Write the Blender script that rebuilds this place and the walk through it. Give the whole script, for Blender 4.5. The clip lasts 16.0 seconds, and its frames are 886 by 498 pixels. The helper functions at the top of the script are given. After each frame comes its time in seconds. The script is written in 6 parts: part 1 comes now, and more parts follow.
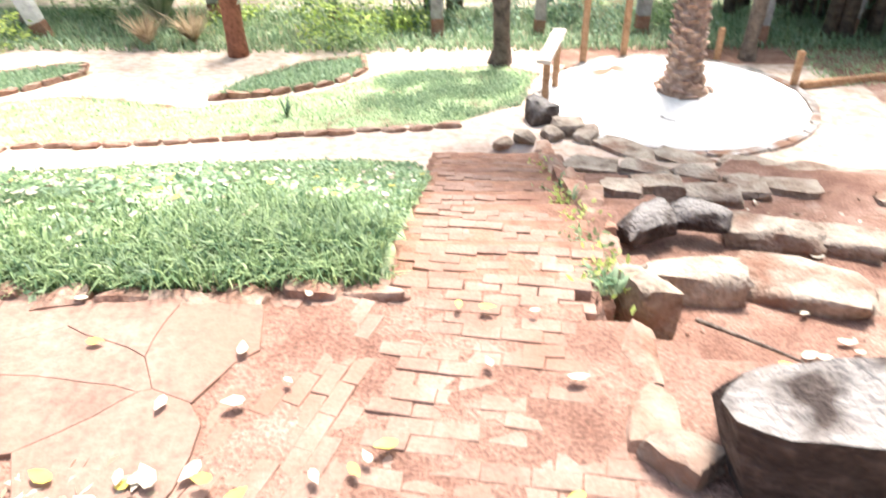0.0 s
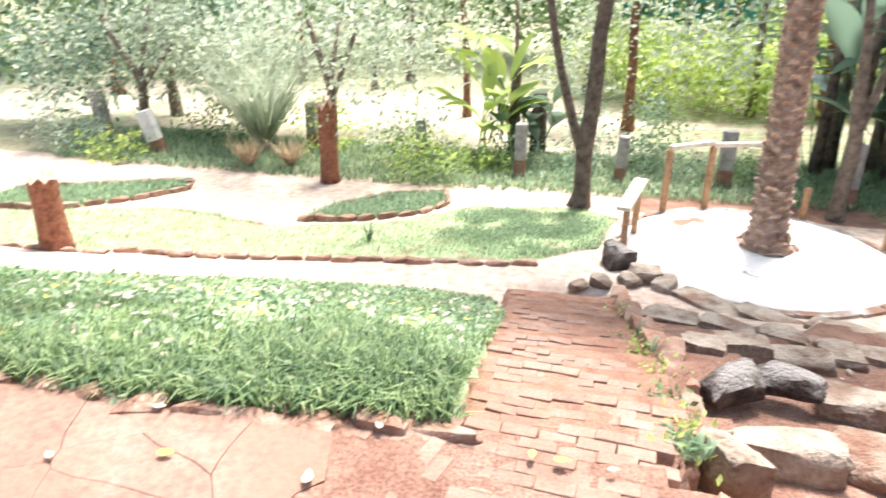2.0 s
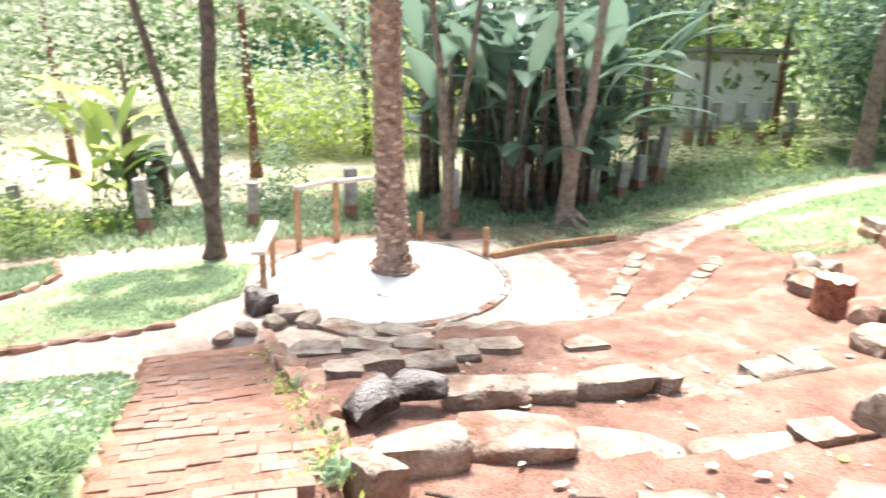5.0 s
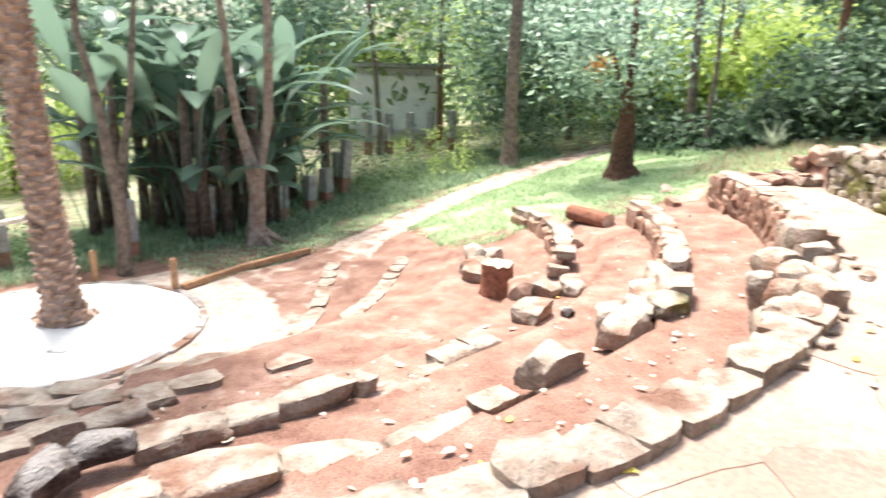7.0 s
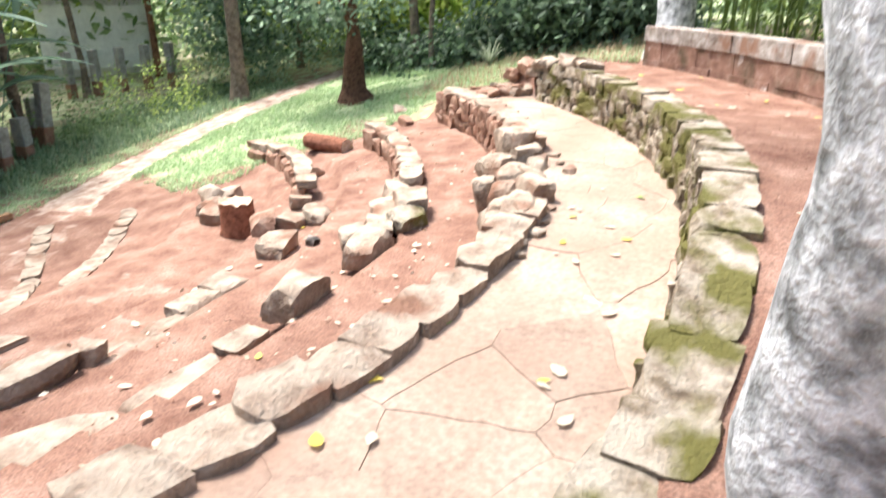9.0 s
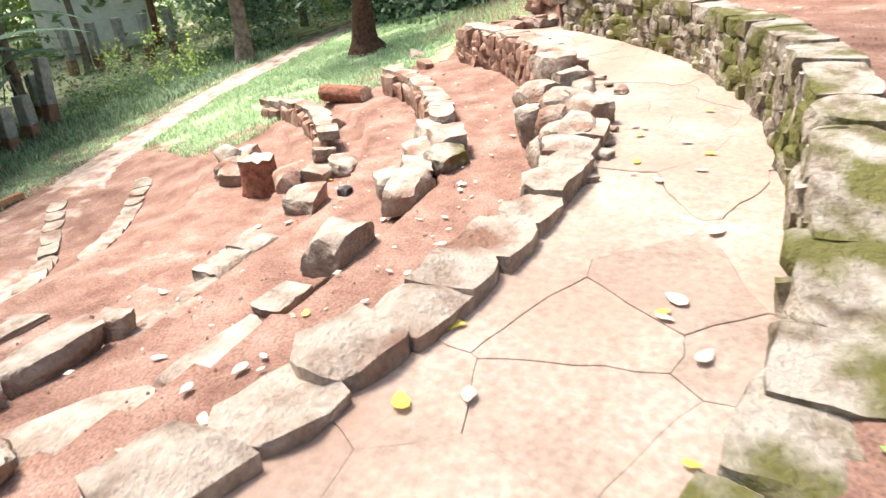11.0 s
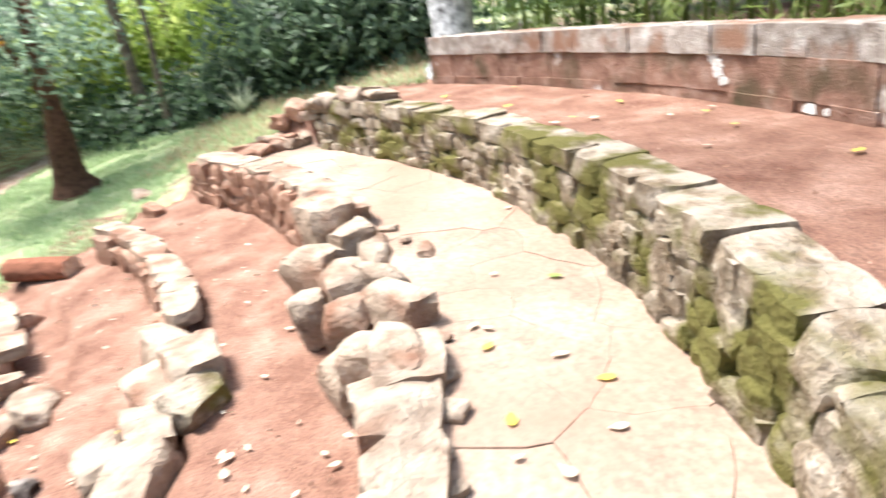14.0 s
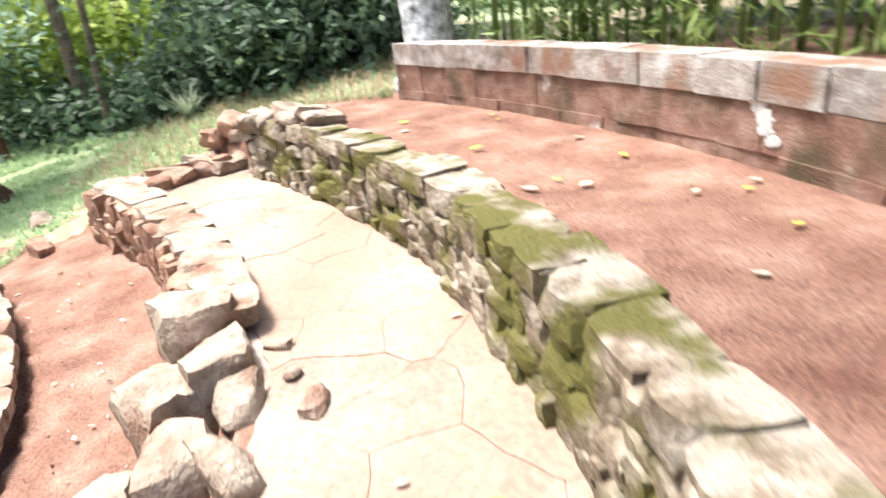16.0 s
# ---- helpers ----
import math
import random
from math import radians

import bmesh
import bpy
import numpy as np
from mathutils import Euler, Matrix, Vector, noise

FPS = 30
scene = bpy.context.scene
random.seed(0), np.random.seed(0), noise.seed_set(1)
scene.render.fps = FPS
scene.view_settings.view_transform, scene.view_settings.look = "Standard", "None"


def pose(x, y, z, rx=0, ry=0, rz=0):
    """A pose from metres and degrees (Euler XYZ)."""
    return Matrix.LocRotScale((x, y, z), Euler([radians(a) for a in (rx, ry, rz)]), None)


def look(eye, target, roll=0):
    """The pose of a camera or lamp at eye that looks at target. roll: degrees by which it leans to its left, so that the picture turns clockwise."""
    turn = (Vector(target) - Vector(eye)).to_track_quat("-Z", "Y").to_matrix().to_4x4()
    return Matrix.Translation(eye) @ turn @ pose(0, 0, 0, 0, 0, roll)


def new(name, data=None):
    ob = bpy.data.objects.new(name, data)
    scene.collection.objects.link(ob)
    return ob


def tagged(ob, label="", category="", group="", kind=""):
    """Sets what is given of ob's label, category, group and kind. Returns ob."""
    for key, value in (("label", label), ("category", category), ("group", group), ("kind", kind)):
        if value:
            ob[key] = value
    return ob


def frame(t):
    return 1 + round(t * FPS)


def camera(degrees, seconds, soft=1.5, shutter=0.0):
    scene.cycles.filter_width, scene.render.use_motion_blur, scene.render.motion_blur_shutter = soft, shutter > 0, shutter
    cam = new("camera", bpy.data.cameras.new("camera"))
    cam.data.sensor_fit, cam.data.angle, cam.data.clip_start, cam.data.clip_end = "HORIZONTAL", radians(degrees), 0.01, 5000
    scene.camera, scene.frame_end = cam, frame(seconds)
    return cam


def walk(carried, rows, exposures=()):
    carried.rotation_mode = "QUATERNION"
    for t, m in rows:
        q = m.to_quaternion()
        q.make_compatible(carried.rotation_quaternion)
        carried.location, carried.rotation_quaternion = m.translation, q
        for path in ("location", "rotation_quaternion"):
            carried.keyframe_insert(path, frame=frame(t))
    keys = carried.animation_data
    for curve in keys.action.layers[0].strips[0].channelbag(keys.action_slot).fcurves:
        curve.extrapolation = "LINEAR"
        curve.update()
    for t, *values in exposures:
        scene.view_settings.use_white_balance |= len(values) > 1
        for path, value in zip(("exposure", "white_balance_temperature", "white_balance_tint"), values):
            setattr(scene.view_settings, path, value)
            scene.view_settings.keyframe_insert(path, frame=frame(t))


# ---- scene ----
cam = camera(66.9, 16.0, shutter=0.6)
PATH = [
    (0, (-0.006, 0.02, 1.709), (-0.127, 1.686, 0.61), -1.7),
    (0.5, (-0.041, 0.086, 1.675), (-0.269, 1.809, 0.686), -1.0),
    (1, (-0.089, 0.077, 1.679), (-0.425, 1.825, 0.765), -0.2),
    (1.5, (-0.105, 0.075, 1.7), (-0.548, 1.844, 0.879), 0.0),
    (2, (-0.071, 0.03, 1.741), (-0.405, 1.851, 0.985), 0.5),
    (2.5, (-0.06, 0.075, 1.735), (-0.236, 1.945, 1.048), -0.1),
    (3, (-0.039, 0.134, 1.716), (-0.098, 2.017, 1.046), -0.3),
    (3.2, (-0.006, 0.126, 1.706), (-0.019, 2.011, 1.039), -0.4),
    (5.3, (0.13, 0.002, 1.699), (0.922, 1.739, 1.105), 1.4),
    (5.5, (0.119, -0.096, 1.783), (0.999, 1.597, 1.185), 1.3),
    (6, (0.16, -0.062, 1.741), (1.219, 1.534, 1.166), 1.9),
    (6.5, (0.192, -0.073, 1.757), (1.414, 1.409, 1.2), 1.9),
    (7, (0.225, -0.091, 1.772), (1.609, 1.244, 1.222), 1.3),
    (7.5, (0.256, -0.139, 1.791), (1.802, 1.008, 1.247), 1.3),
    (8, (0.334, -0.168, 1.747), (2.026, 0.736, 1.184), 0.1),
    (8.5, (0.36, -0.193, 1.718), (2.109, 0.545, 1.087), 1.1),
    (9, (0.369, -0.191, 1.698), (2.091, 0.518, 0.969), 0.3),
    (9.2, (0.392, -0.159, 1.656), (2.062, 0.598, 0.857), -1.0),
    (11.3, (0.847, 0.338, 1.316), (2.495, 1.094, 0.471), -5.4),
    (11.5, (0.983, 0.412, 1.305), (2.61, 1.204, 0.454), -5.9),
    (12, (1.28, 0.567, 1.336), (2.982, 1.22, 0.515), -4.2),
    (12.5, (1.588, 0.803, 1.339), (3.248, 1.596, 0.552), -1.8),
    (13, (1.947, 0.966, 1.475), (3.644, 1.729, 0.741), -3.3),
    (13.5, (2.293, 0.914, 1.485), (4.123, 1.368, 0.82), -5.4),
    (14, (2.608, 0.77, 1.525), (4.486, 0.869, 0.845), -7.4),
    (14.5, (3.035, 0.71, 1.537), (4.867, 0.607, 0.741), -6.1),
    (15, (3.469, 0.576, 1.553), (5.31, 0.41, 0.79), -6.9),
    (15.5, (3.914, 0.406, 1.584), (5.758, 0.323, 0.812), -7.4),
    (16, (4.332, 0.369, 1.614), (6.198, 0.466, 0.901), -5.2),
]
walk(cam, [(t, look(eye, target, roll)) for t, eye, target, roll in PATH], [(0, 1.72), (0.7, 1.74), (1.5, 1.56), (2.4, 1.68), (3, 1.72), (6, 1.76), (9, 1.38), (12, 1.36), (14, 1.42), (16, 1.45)])

# ---- light ----
SUN_UP, SUN_EAST = 65.0, 20.0        # degrees above the horizon, degrees east of north (+y)
world = bpy.data.worlds.new("sky")
scene.world = world
world.use_nodes = True
wn = world.node_tree
sky = wn.nodes.new("ShaderNodeTexSky")
sky.sky_type = "NISHITA"
sky.sun_disc = False
sky.sun_elevation, sky.sun_rotation = radians(SUN_UP), radians(SUN_EAST)
sky.air_density, sky.dust_density, sky.ozone_density = 1.0, 4.0, 0.6
wn.links.new(sky.outputs[0], wn.nodes["Background"].inputs[0])
wn.nodes["Background"].inputs[1].default_value = 0.13
lamp = bpy.data.lights.new("sun", "SUN")
lamp.energy, lamp.angle, lamp.color = 3.5, radians(15), (1.0, 0.97, 0.975)
sun = new("sun", lamp)
up, az = radians(SUN_UP), radians(SUN_EAST)
sun.matrix_world = look((math.sin(az) * math.cos(up) * 40, math.cos(az) * math.cos(up) * 40, math.sin(up) * 40), (0, 0, 0))


# ---- materials ----
def material(name, ramp, scale=6.0, rough=0.85, bump=0.4, fine=60.0, spec=0.2, island=0.0, metal=0.0, extra=None, detail=6.0, grit=0.16, relief=0.03):
    """A rough natural surface: two scales of noise through a colour ramp, speckle and relief; island: brightness change from piece to piece."""
    m = bpy.data.materials.new(name)
    m.use_nodes = True
    n, l = m.node_tree.nodes, m.node_tree.links
    b = n["Principled BSDF"]
    co = n.new("ShaderNodeTexCoord")
    big, small = n.new("ShaderNodeTexNoise"), n.new("ShaderNodeTexNoise")
    big.inputs["Scale"].default_value, big.inputs["Detail"].default_value, big.inputs["Roughness"].default_value = scale, detail, 0.62
    small.inputs["Scale"].default_value, small.inputs["Detail"].default_value = fine, 4.0
    geo, mapping = n.new("ShaderNodeNewGeometry"), None
    for t in (big, small):
        l.new(geo.outputs["Position"], t.inputs["Vector"])
    r = n.new("ShaderNodeValToRGB")
    while len(r.color_ramp.elements) < len(ramp):
        r.color_ramp.elements.new(0.5)
    for e, (p, c) in zip(r.color_ramp.elements, ramp):
        e.position, e.color = p, (*c, 1)
    l.new(big.outputs["Fac"], r.inputs["Fac"])
    hsv = n.new("ShaderNodeHueSaturation")
    l.new(r.outputs["Color"], hsv.inputs["Color"])
    mp = n.new("ShaderNodeMapRange")
    mp.inputs["From Min"].default_value, mp.inputs["From Max"].default_value = 0.3, 0.7
    mp.inputs["To Min"].default_value, mp.inputs["To Max"].default_value = 1 - grit, 1 + grit
    l.new(small.outputs["Fac"], mp.inputs["Value"])
    value = mp.outputs["Result"]
    if island:
        info, iso = n.new("ShaderNodeObjectInfo"), n.new("ShaderNodeMath")
        iso.operation = "ADD"
        l.new(info.outputs["Random"], iso.inputs[0])
        l.new(geo.outputs["Random Per Island"], iso.inputs[1])
        fr = n.new("ShaderNodeMath")
        fr.operation = "FRACT"
        l.new(iso.outputs[0], fr.inputs[0])
        mr = n.new("ShaderNodeMapRange")
        mr.inputs["To Min"].default_value, mr.inputs["To Max"].default_value = 1 - island, 1 + island
        l.new(fr.outputs[0], mr.inputs["Value"])
        mu = n.new("ShaderNodeMath")
        mu.operation = "MULTIPLY"
        l.new(value, mu.inputs[0]), l.new(mr.outputs[0], mu.inputs[1])
        value = mu.outputs[0]
    l.new(value, hsv.inputs["Value"])
    colour = hsv.outputs["Color"]
    if extra:
        colour = extra(n, l, geo, colour)
    l.new(colour, b.inputs["Base Color"])
    b.inputs["Roughness"].default_value, b.inputs["Specular IOR Level"].default_value, b.inputs["Metallic"].default_value = rough, spec, metal
    if bump:
        ad = n.new("ShaderNodeMath")
        ad.operation = "MULTIPLY_ADD"
        l.new(big.outputs["Fac"], ad.inputs[0])
        ad.inputs[1].default_value = 1.5
        l.new(small.outputs["Fac"], ad.inputs[2])
        bp = n.new("ShaderNodeBump")
        bp.inputs["Strength"].default_value, bp.inputs["Distance"].default_value = bump, relief
        l.new(ad.outputs[0], bp.inputs["Height"])
        l.new(bp.outputs["Normal"], b.inputs["Normal"])
    return m


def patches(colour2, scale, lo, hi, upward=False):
    """Blotches of a second colour (moss, stain); upward: only on faces that look up, as light painted on stone tops."""
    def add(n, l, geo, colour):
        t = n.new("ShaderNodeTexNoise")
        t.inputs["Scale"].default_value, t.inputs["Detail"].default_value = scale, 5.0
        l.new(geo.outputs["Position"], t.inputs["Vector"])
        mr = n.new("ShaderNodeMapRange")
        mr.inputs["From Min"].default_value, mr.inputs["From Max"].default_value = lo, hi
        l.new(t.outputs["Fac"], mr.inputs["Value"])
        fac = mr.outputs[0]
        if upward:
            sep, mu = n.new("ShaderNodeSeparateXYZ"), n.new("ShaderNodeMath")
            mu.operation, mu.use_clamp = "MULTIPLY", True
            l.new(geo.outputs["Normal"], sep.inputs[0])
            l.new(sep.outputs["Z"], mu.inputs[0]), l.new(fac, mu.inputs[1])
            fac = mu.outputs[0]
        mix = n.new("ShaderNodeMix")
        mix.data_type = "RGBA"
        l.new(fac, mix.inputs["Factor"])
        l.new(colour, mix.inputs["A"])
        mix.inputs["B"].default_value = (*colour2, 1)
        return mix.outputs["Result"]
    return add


def leaf_material(name, dark, light, rough=0.45, trans=0.35):
    m = bpy.data.materials.new(name)
    m.use_nodes = True
    n, l = m.node_tree.nodes, m.node_tree.links
    b = n["Principled BSDF"]
    geo, r = n.new("ShaderNodeNewGeometry"), n.new("ShaderNodeValToRGB")
    r.color_ramp.elements[0].color, r.color_ramp.elements[1].color = (*dark, 1), (*light, 1)
    l.new(geo.outputs["Random Per Island"], r.inputs["Fac"])
    l.new(r.outputs[0], b.inputs["Base Color"])
    b.inputs["Roughness"].default_value, b.inputs["Specular IOR Level"].default_value = rough, 0.45
    tr, mx = n.new("ShaderNodeBsdfTranslucent"), n.new("ShaderNodeMixShader")
    l.new(r.outputs[0], tr.inputs["Color"])
    mx.inputs[0].default_value = trans
    l.new(b.outputs[0], mx.inputs[1]), l.new(tr.outputs[0], mx.inputs[2])
    l.new(mx.outputs[0], n["Material Output"].inputs["Surface"])
    return m


SOIL = ((0.3, (0.16, 0.076, 0.051)), (0.5, (0.255, 0.142, 0.1)), (0.7, (0.385, 0.245, 0.185)))
# the pale upward patches of these four stones paint light on their tops
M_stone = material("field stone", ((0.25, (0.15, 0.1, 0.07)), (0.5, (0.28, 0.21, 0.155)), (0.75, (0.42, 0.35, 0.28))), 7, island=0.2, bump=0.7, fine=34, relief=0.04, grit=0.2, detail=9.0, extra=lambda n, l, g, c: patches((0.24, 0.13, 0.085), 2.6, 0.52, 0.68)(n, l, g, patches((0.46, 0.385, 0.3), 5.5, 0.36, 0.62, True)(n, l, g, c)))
# darkened so that shaded boulder faces come out black: shade in the colour
M_grey = material("dark grey shade-painted boulder", ((0.3, (0.035, 0.025, 0.02)), (0.5, (0.075, 0.055, 0.045)), (0.75, (0.17, 0.135, 0.11))), 7, island=0.15, bump=0.9, fine=38, relief=0.05, detail=9.0, grit=0.25, extra=patches((0.38, 0.34, 0.3), 5, 0.38, 0.55, True))
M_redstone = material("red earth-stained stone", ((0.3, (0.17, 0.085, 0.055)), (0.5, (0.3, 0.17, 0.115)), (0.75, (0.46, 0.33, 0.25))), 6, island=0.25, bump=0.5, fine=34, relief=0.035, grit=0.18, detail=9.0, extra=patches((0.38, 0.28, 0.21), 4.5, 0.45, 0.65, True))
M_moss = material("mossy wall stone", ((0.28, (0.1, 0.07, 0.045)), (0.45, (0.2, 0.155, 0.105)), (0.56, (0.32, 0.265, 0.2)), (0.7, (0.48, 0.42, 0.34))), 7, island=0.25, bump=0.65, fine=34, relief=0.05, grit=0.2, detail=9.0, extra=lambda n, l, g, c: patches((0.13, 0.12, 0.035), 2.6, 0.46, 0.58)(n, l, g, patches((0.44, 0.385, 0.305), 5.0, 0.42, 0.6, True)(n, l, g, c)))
M_mortar = material("old earth mortar", ((0.3, (0.1, 0.065, 0.04)), (0.6, (0.26, 0.18, 0.11))), 9, bump=0.9)
M_flag = material("pinkish flagstone", ((0.25, (0.28, 0.195, 0.145)), (0.5, (0.385, 0.285, 0.215)), (0.75, (0.5, 0.4, 0.32))), 2.2, island=0.1, bump=0.25, fine=30, grit=0.2, rough=0.75, extra=patches((0.3, 0.185, 0.13), 1.1, 0.48, 0.72))
M_yard = material("pinkish yard flagstone", ((0.25, (0.2, 0.115, 0.083)), (0.5, (0.275, 0.17, 0.125)), (0.75, (0.36, 0.245, 0.19))), 2.6, island=0.1, bump=0.3, fine=30, grit=0.2, rough=0.75, extra=patches((0.26, 0.14, 0.095), 1.3, 0.48, 0.72))
M_brick = material("worn clay brick", ((0.25, (0.22, 0.13, 0.095)), (0.5, (0.3, 0.19, 0.14)), (0.75, (0.39, 0.27, 0.21))), 4, island=0.08, bump=0.2, extra=patches((0.26, 0.13, 0.085), 1.5, 0.46, 0.7))
M_block = material("red quarry block", ((0.25, (0.13, 0.07, 0.047)), (0.5, (0.25, 0.145, 0.105)), (0.75, (0.39, 0.28, 0.225))), 6, island=0.12, bump=0.45, detail=9.0, grit=0.15, relief=0.03, extra=lambda n, l, g, c: patches((0.58, 0.54, 0.5), 2.3, 0.62, 0.68)(n, l, g, patches((0.09, 0.07, 0.04), 1.8, 0.52, 0.66)(n, l, g, c)))
M_cap = material("whitened capping stone", ((0.3, (0.16, 0.125, 0.1)), (0.5, (0.36, 0.32, 0.28)), (0.75, (0.6, 0.57, 0.54))), 6, island=0.12, bump=0.45, detail=9.0, grit=0.15, relief=0.03, extra=patches((0.26, 0.15, 0.1), 2.4, 0.5, 0.64))
M_lime = material("pale concrete apron", ((0.3, (0.66, 0.6, 0.53)), (0.6, (0.8, 0.76, 0.7))), 3, bump=0.25, rough=0.8)
M_conc = material("grey concrete post", ((0.3, (0.2, 0.19, 0.17)), (0.6, (0.4, 0.38, 0.35))), 8, bump=0.5)
M_white = material("white painted post", ((0.3, (0.5, 0.48, 0.45)), (0.6, (0.76, 0.74, 0.7))), 8, bump=0.3)
M_rust = material("red earth stain", ((0.3, (0.2, 0.1, 0.065)), (0.6, (0.33, 0.185, 0.125))), 8, bump=0.5)
M_timber = material("weathered timber", ((0.3, (0.3, 0.16, 0.08)), (0.6, (0.46, 0.28, 0.16))), 14, bump=0.5)
M_plank = material("bleached timber", ((0.3, (0.5, 0.42, 0.33)), (0.6, (0.72, 0.64, 0.54))), 14, bump=0.4)
M_log = material("red brown log", ((0.3, (0.15, 0.06, 0.035)), (0.6, (0.36, 0.15, 0.09))), 14, bump=0.9)
M_cut = material("pale cut wood", ((0.3, (0.4, 0.27, 0.18)), (0.6, (0.62, 0.48, 0.36))), 16, bump=0.4)
M_bark = material("grey brown bark", ((0.3, (0.1, 0.075, 0.055)), (0.6, (0.28, 0.22, 0.17))), 9, bump=1.0)
M_barkdark = material("dark brown bark", ((0.3, (0.06, 0.045, 0.036)), (0.6, (0.2, 0.15, 0.115))), 9, bump=1.0)
M_barkred = material("red brown bark", ((0.3, (0.12, 0.05, 0.03)), (0.6, (0.3, 0.15, 0.09))), 9, bump=1.0)
M_barkfoot = material("dark reddish split bark", ((0.3, (0.05, 0.026, 0.018)), (0.6, (0.2, 0.1, 0.065))), 12, bump=1.0, relief=0.06)
M_barkpale = material("pale tan bark", ((0.3, (0.2, 0.13, 0.095)), (0.6, (0.42, 0.33, 0.26))), 9, bump=1.0)
M_barkgrey = material("smooth mottled grey bark", ((0.3, (0.13, 0.135, 0.13)), (0.42, (0.3, 0.31, 0.31)), (0.52, (0.5, 0.515, 0.52)), (0.62, (0.72, 0.735, 0.74))), 9, bump=0.6, fine=45, extra=patches((0.09, 0.09, 0.09), 4, 0.6, 0.72))
M_palmbark = material("palm leaf-base bark", ((0.3, (0.24, 0.13, 0.085)), (0.5, (0.5, 0.34, 0.25)), (0.75, (0.68, 0.53, 0.43))), 10, island=0.25, bump=0.7)
M_leaf = leaf_material("broad green leaves", (0.09, 0.15, 0.06), (0.38, 0.5, 0.25), 0.4, 0.7)
M_leafpale = leaf_material("pale grey-green leaves", (0.28, 0.34, 0.22), (0.6, 0.65, 0.5), 0.5, 0.5)
# deep shade and sunlight are put into the dark and yellow-green leaf colours
M_leafdark = leaf_material("dark green, shade-tinted leaves", (0.03, 0.06, 0.035), (0.2, 0.3, 0.17), 0.6, 0.35)
M_leafblue = leaf_material("blue green leaves", (0.07, 0.14, 0.09), (0.5, 0.64, 0.47), 0.3, 0.7)
M_leafsun = leaf_material("yellow green, sun-tinted leaves", (0.28, 0.4, 0.08), (0.66, 0.75, 0.26), 0.5, 0.6)
M_banana = leaf_material("glossy banana leaf", (0.05, 0.1, 0.065), (0.3, 0.42, 0.31), 0.22, 0.4)
M_bamboo = leaf_material("fresh bamboo green", (0.12, 0.2, 0.05), (0.34, 0.45, 0.14), 0.5, 0.45)
M_lawn = leaf_material("deep green lawn blades", (0.05, 0.12, 0.05), (0.37, 0.47, 0.21), 0.5)
M_grass = leaf_material("lawn grass blades", (0.12, 0.22, 0.11), (0.42, 0.52, 0.31), 0.5)
M_grasspale = leaf_material("sunny thin grass", (0.26, 0.41, 0.19), (0.56, 0.66, 0.4), 0.6)
M_grassdry = leaf_material("dry straw grass", (0.34, 0.24, 0.14), (0.62, 0.5, 0.34), 0.7)
M_litter = leaf_material("pale fallen leaves", (0.32, 0.24, 0.15), (0.7, 0.63, 0.5), 0.6, 0.1)
M_yellow = leaf_material("yellow fallen leaf", (0.6, 0.42, 0.05), (0.72, 0.6, 0.12), 0.5, 0.15)
M_greenleaf = leaf_material("fallen green leaf", (0.2, 0.36, 0.06), (0.34, 0.5, 0.14), 0.5, 0.15)
M_orange = leaf_material("orange flowers", (0.6, 0.16, 0.02), (0.75, 0.4, 0.05), 0.5, 0.2)


def ground_material():
    """Red soil, with grass, pale trodden earth (and a clearing's painted sunlight) and forest floor where the masks of
    the mesh say so, their borders frayed by noise.
    """
    m = material("red earth and grass", SOIL, 2.4, bump=0.65, fine=60, grit=0.34, detail=10.0)
    n, l = m.node_tree.nodes, m.node_tree.links
    b = n["Principled BSDF"]
    colour = b.inputs["Base Color"].links[0].from_socket
    fray = n.new("ShaderNodeTexNoise")
    fray.inputs["Scale"].default_value, fray.inputs["Detail"].default_value = 3.5, 8.0
    geo = n.new("ShaderNodeNewGeometry")
    l.new(geo.outputs["Position"], fray.inputs["Vector"])
    tone = n.new("ShaderNodeTexNoise")
    tone.inputs["Scale"].default_value, tone.inputs["Detail"].default_value = 9.0, 8.0
    l.new(geo.outputs["Position"], tone.inputs["Vector"])
    for key, ca, cb in (("forest", (0.17, 0.15, 0.09), (0.36, 0.33, 0.2)), ("pale", (0.42, 0.3, 0.22), (0.64, 0.53, 0.44)), ("grass", (0.26, 0.34, 0.16), (0.46, 0.52, 0.31))):
        at = n.new("ShaderNodeAttribute")
        at.attribute_name = key
        ad, mr, mix, ramp = n.new("ShaderNodeMath"), n.new("ShaderNodeMapRange"), n.new("ShaderNodeMix"), n.new("ShaderNodeValToRGB")
        ad.operation = "ADD"
        l.new(at.outputs["Fac"], ad.inputs[0]), l.new(fray.outputs["Fac"], ad.inputs[1])
        mr.inputs["From Min"].default_value, mr.inputs["From Max"].default_value = 0.88, 1.12
        l.new(ad.outputs[0], mr.inputs["Value"])
        ramp.color_ramp.elements[0].position, ramp.color_ramp.elements[1].position = 0.3, 0.7
        ramp.color_ramp.elements[0].color, ramp.color_ramp.elements[1].color = (*ca, 1), (*cb, 1)
        l.new(tone.outputs["Fac"], ramp.inputs["Fac"])
        mix.data_type = "RGBA"
        l.new(mr.outputs[0], mix.inputs["Factor"])
        l.new(colour, mix.inputs["A"]), l.new(ramp.outputs[0], mix.inputs["B"])
        colour = mix.outputs["Result"]
    l.new(colour, b.inputs["Base Color"])
    return m


M_ground = ground_material()

# ---- shape of the ground ----
CX, CY = 4.4, 9.3                      # the middle of the round terraces
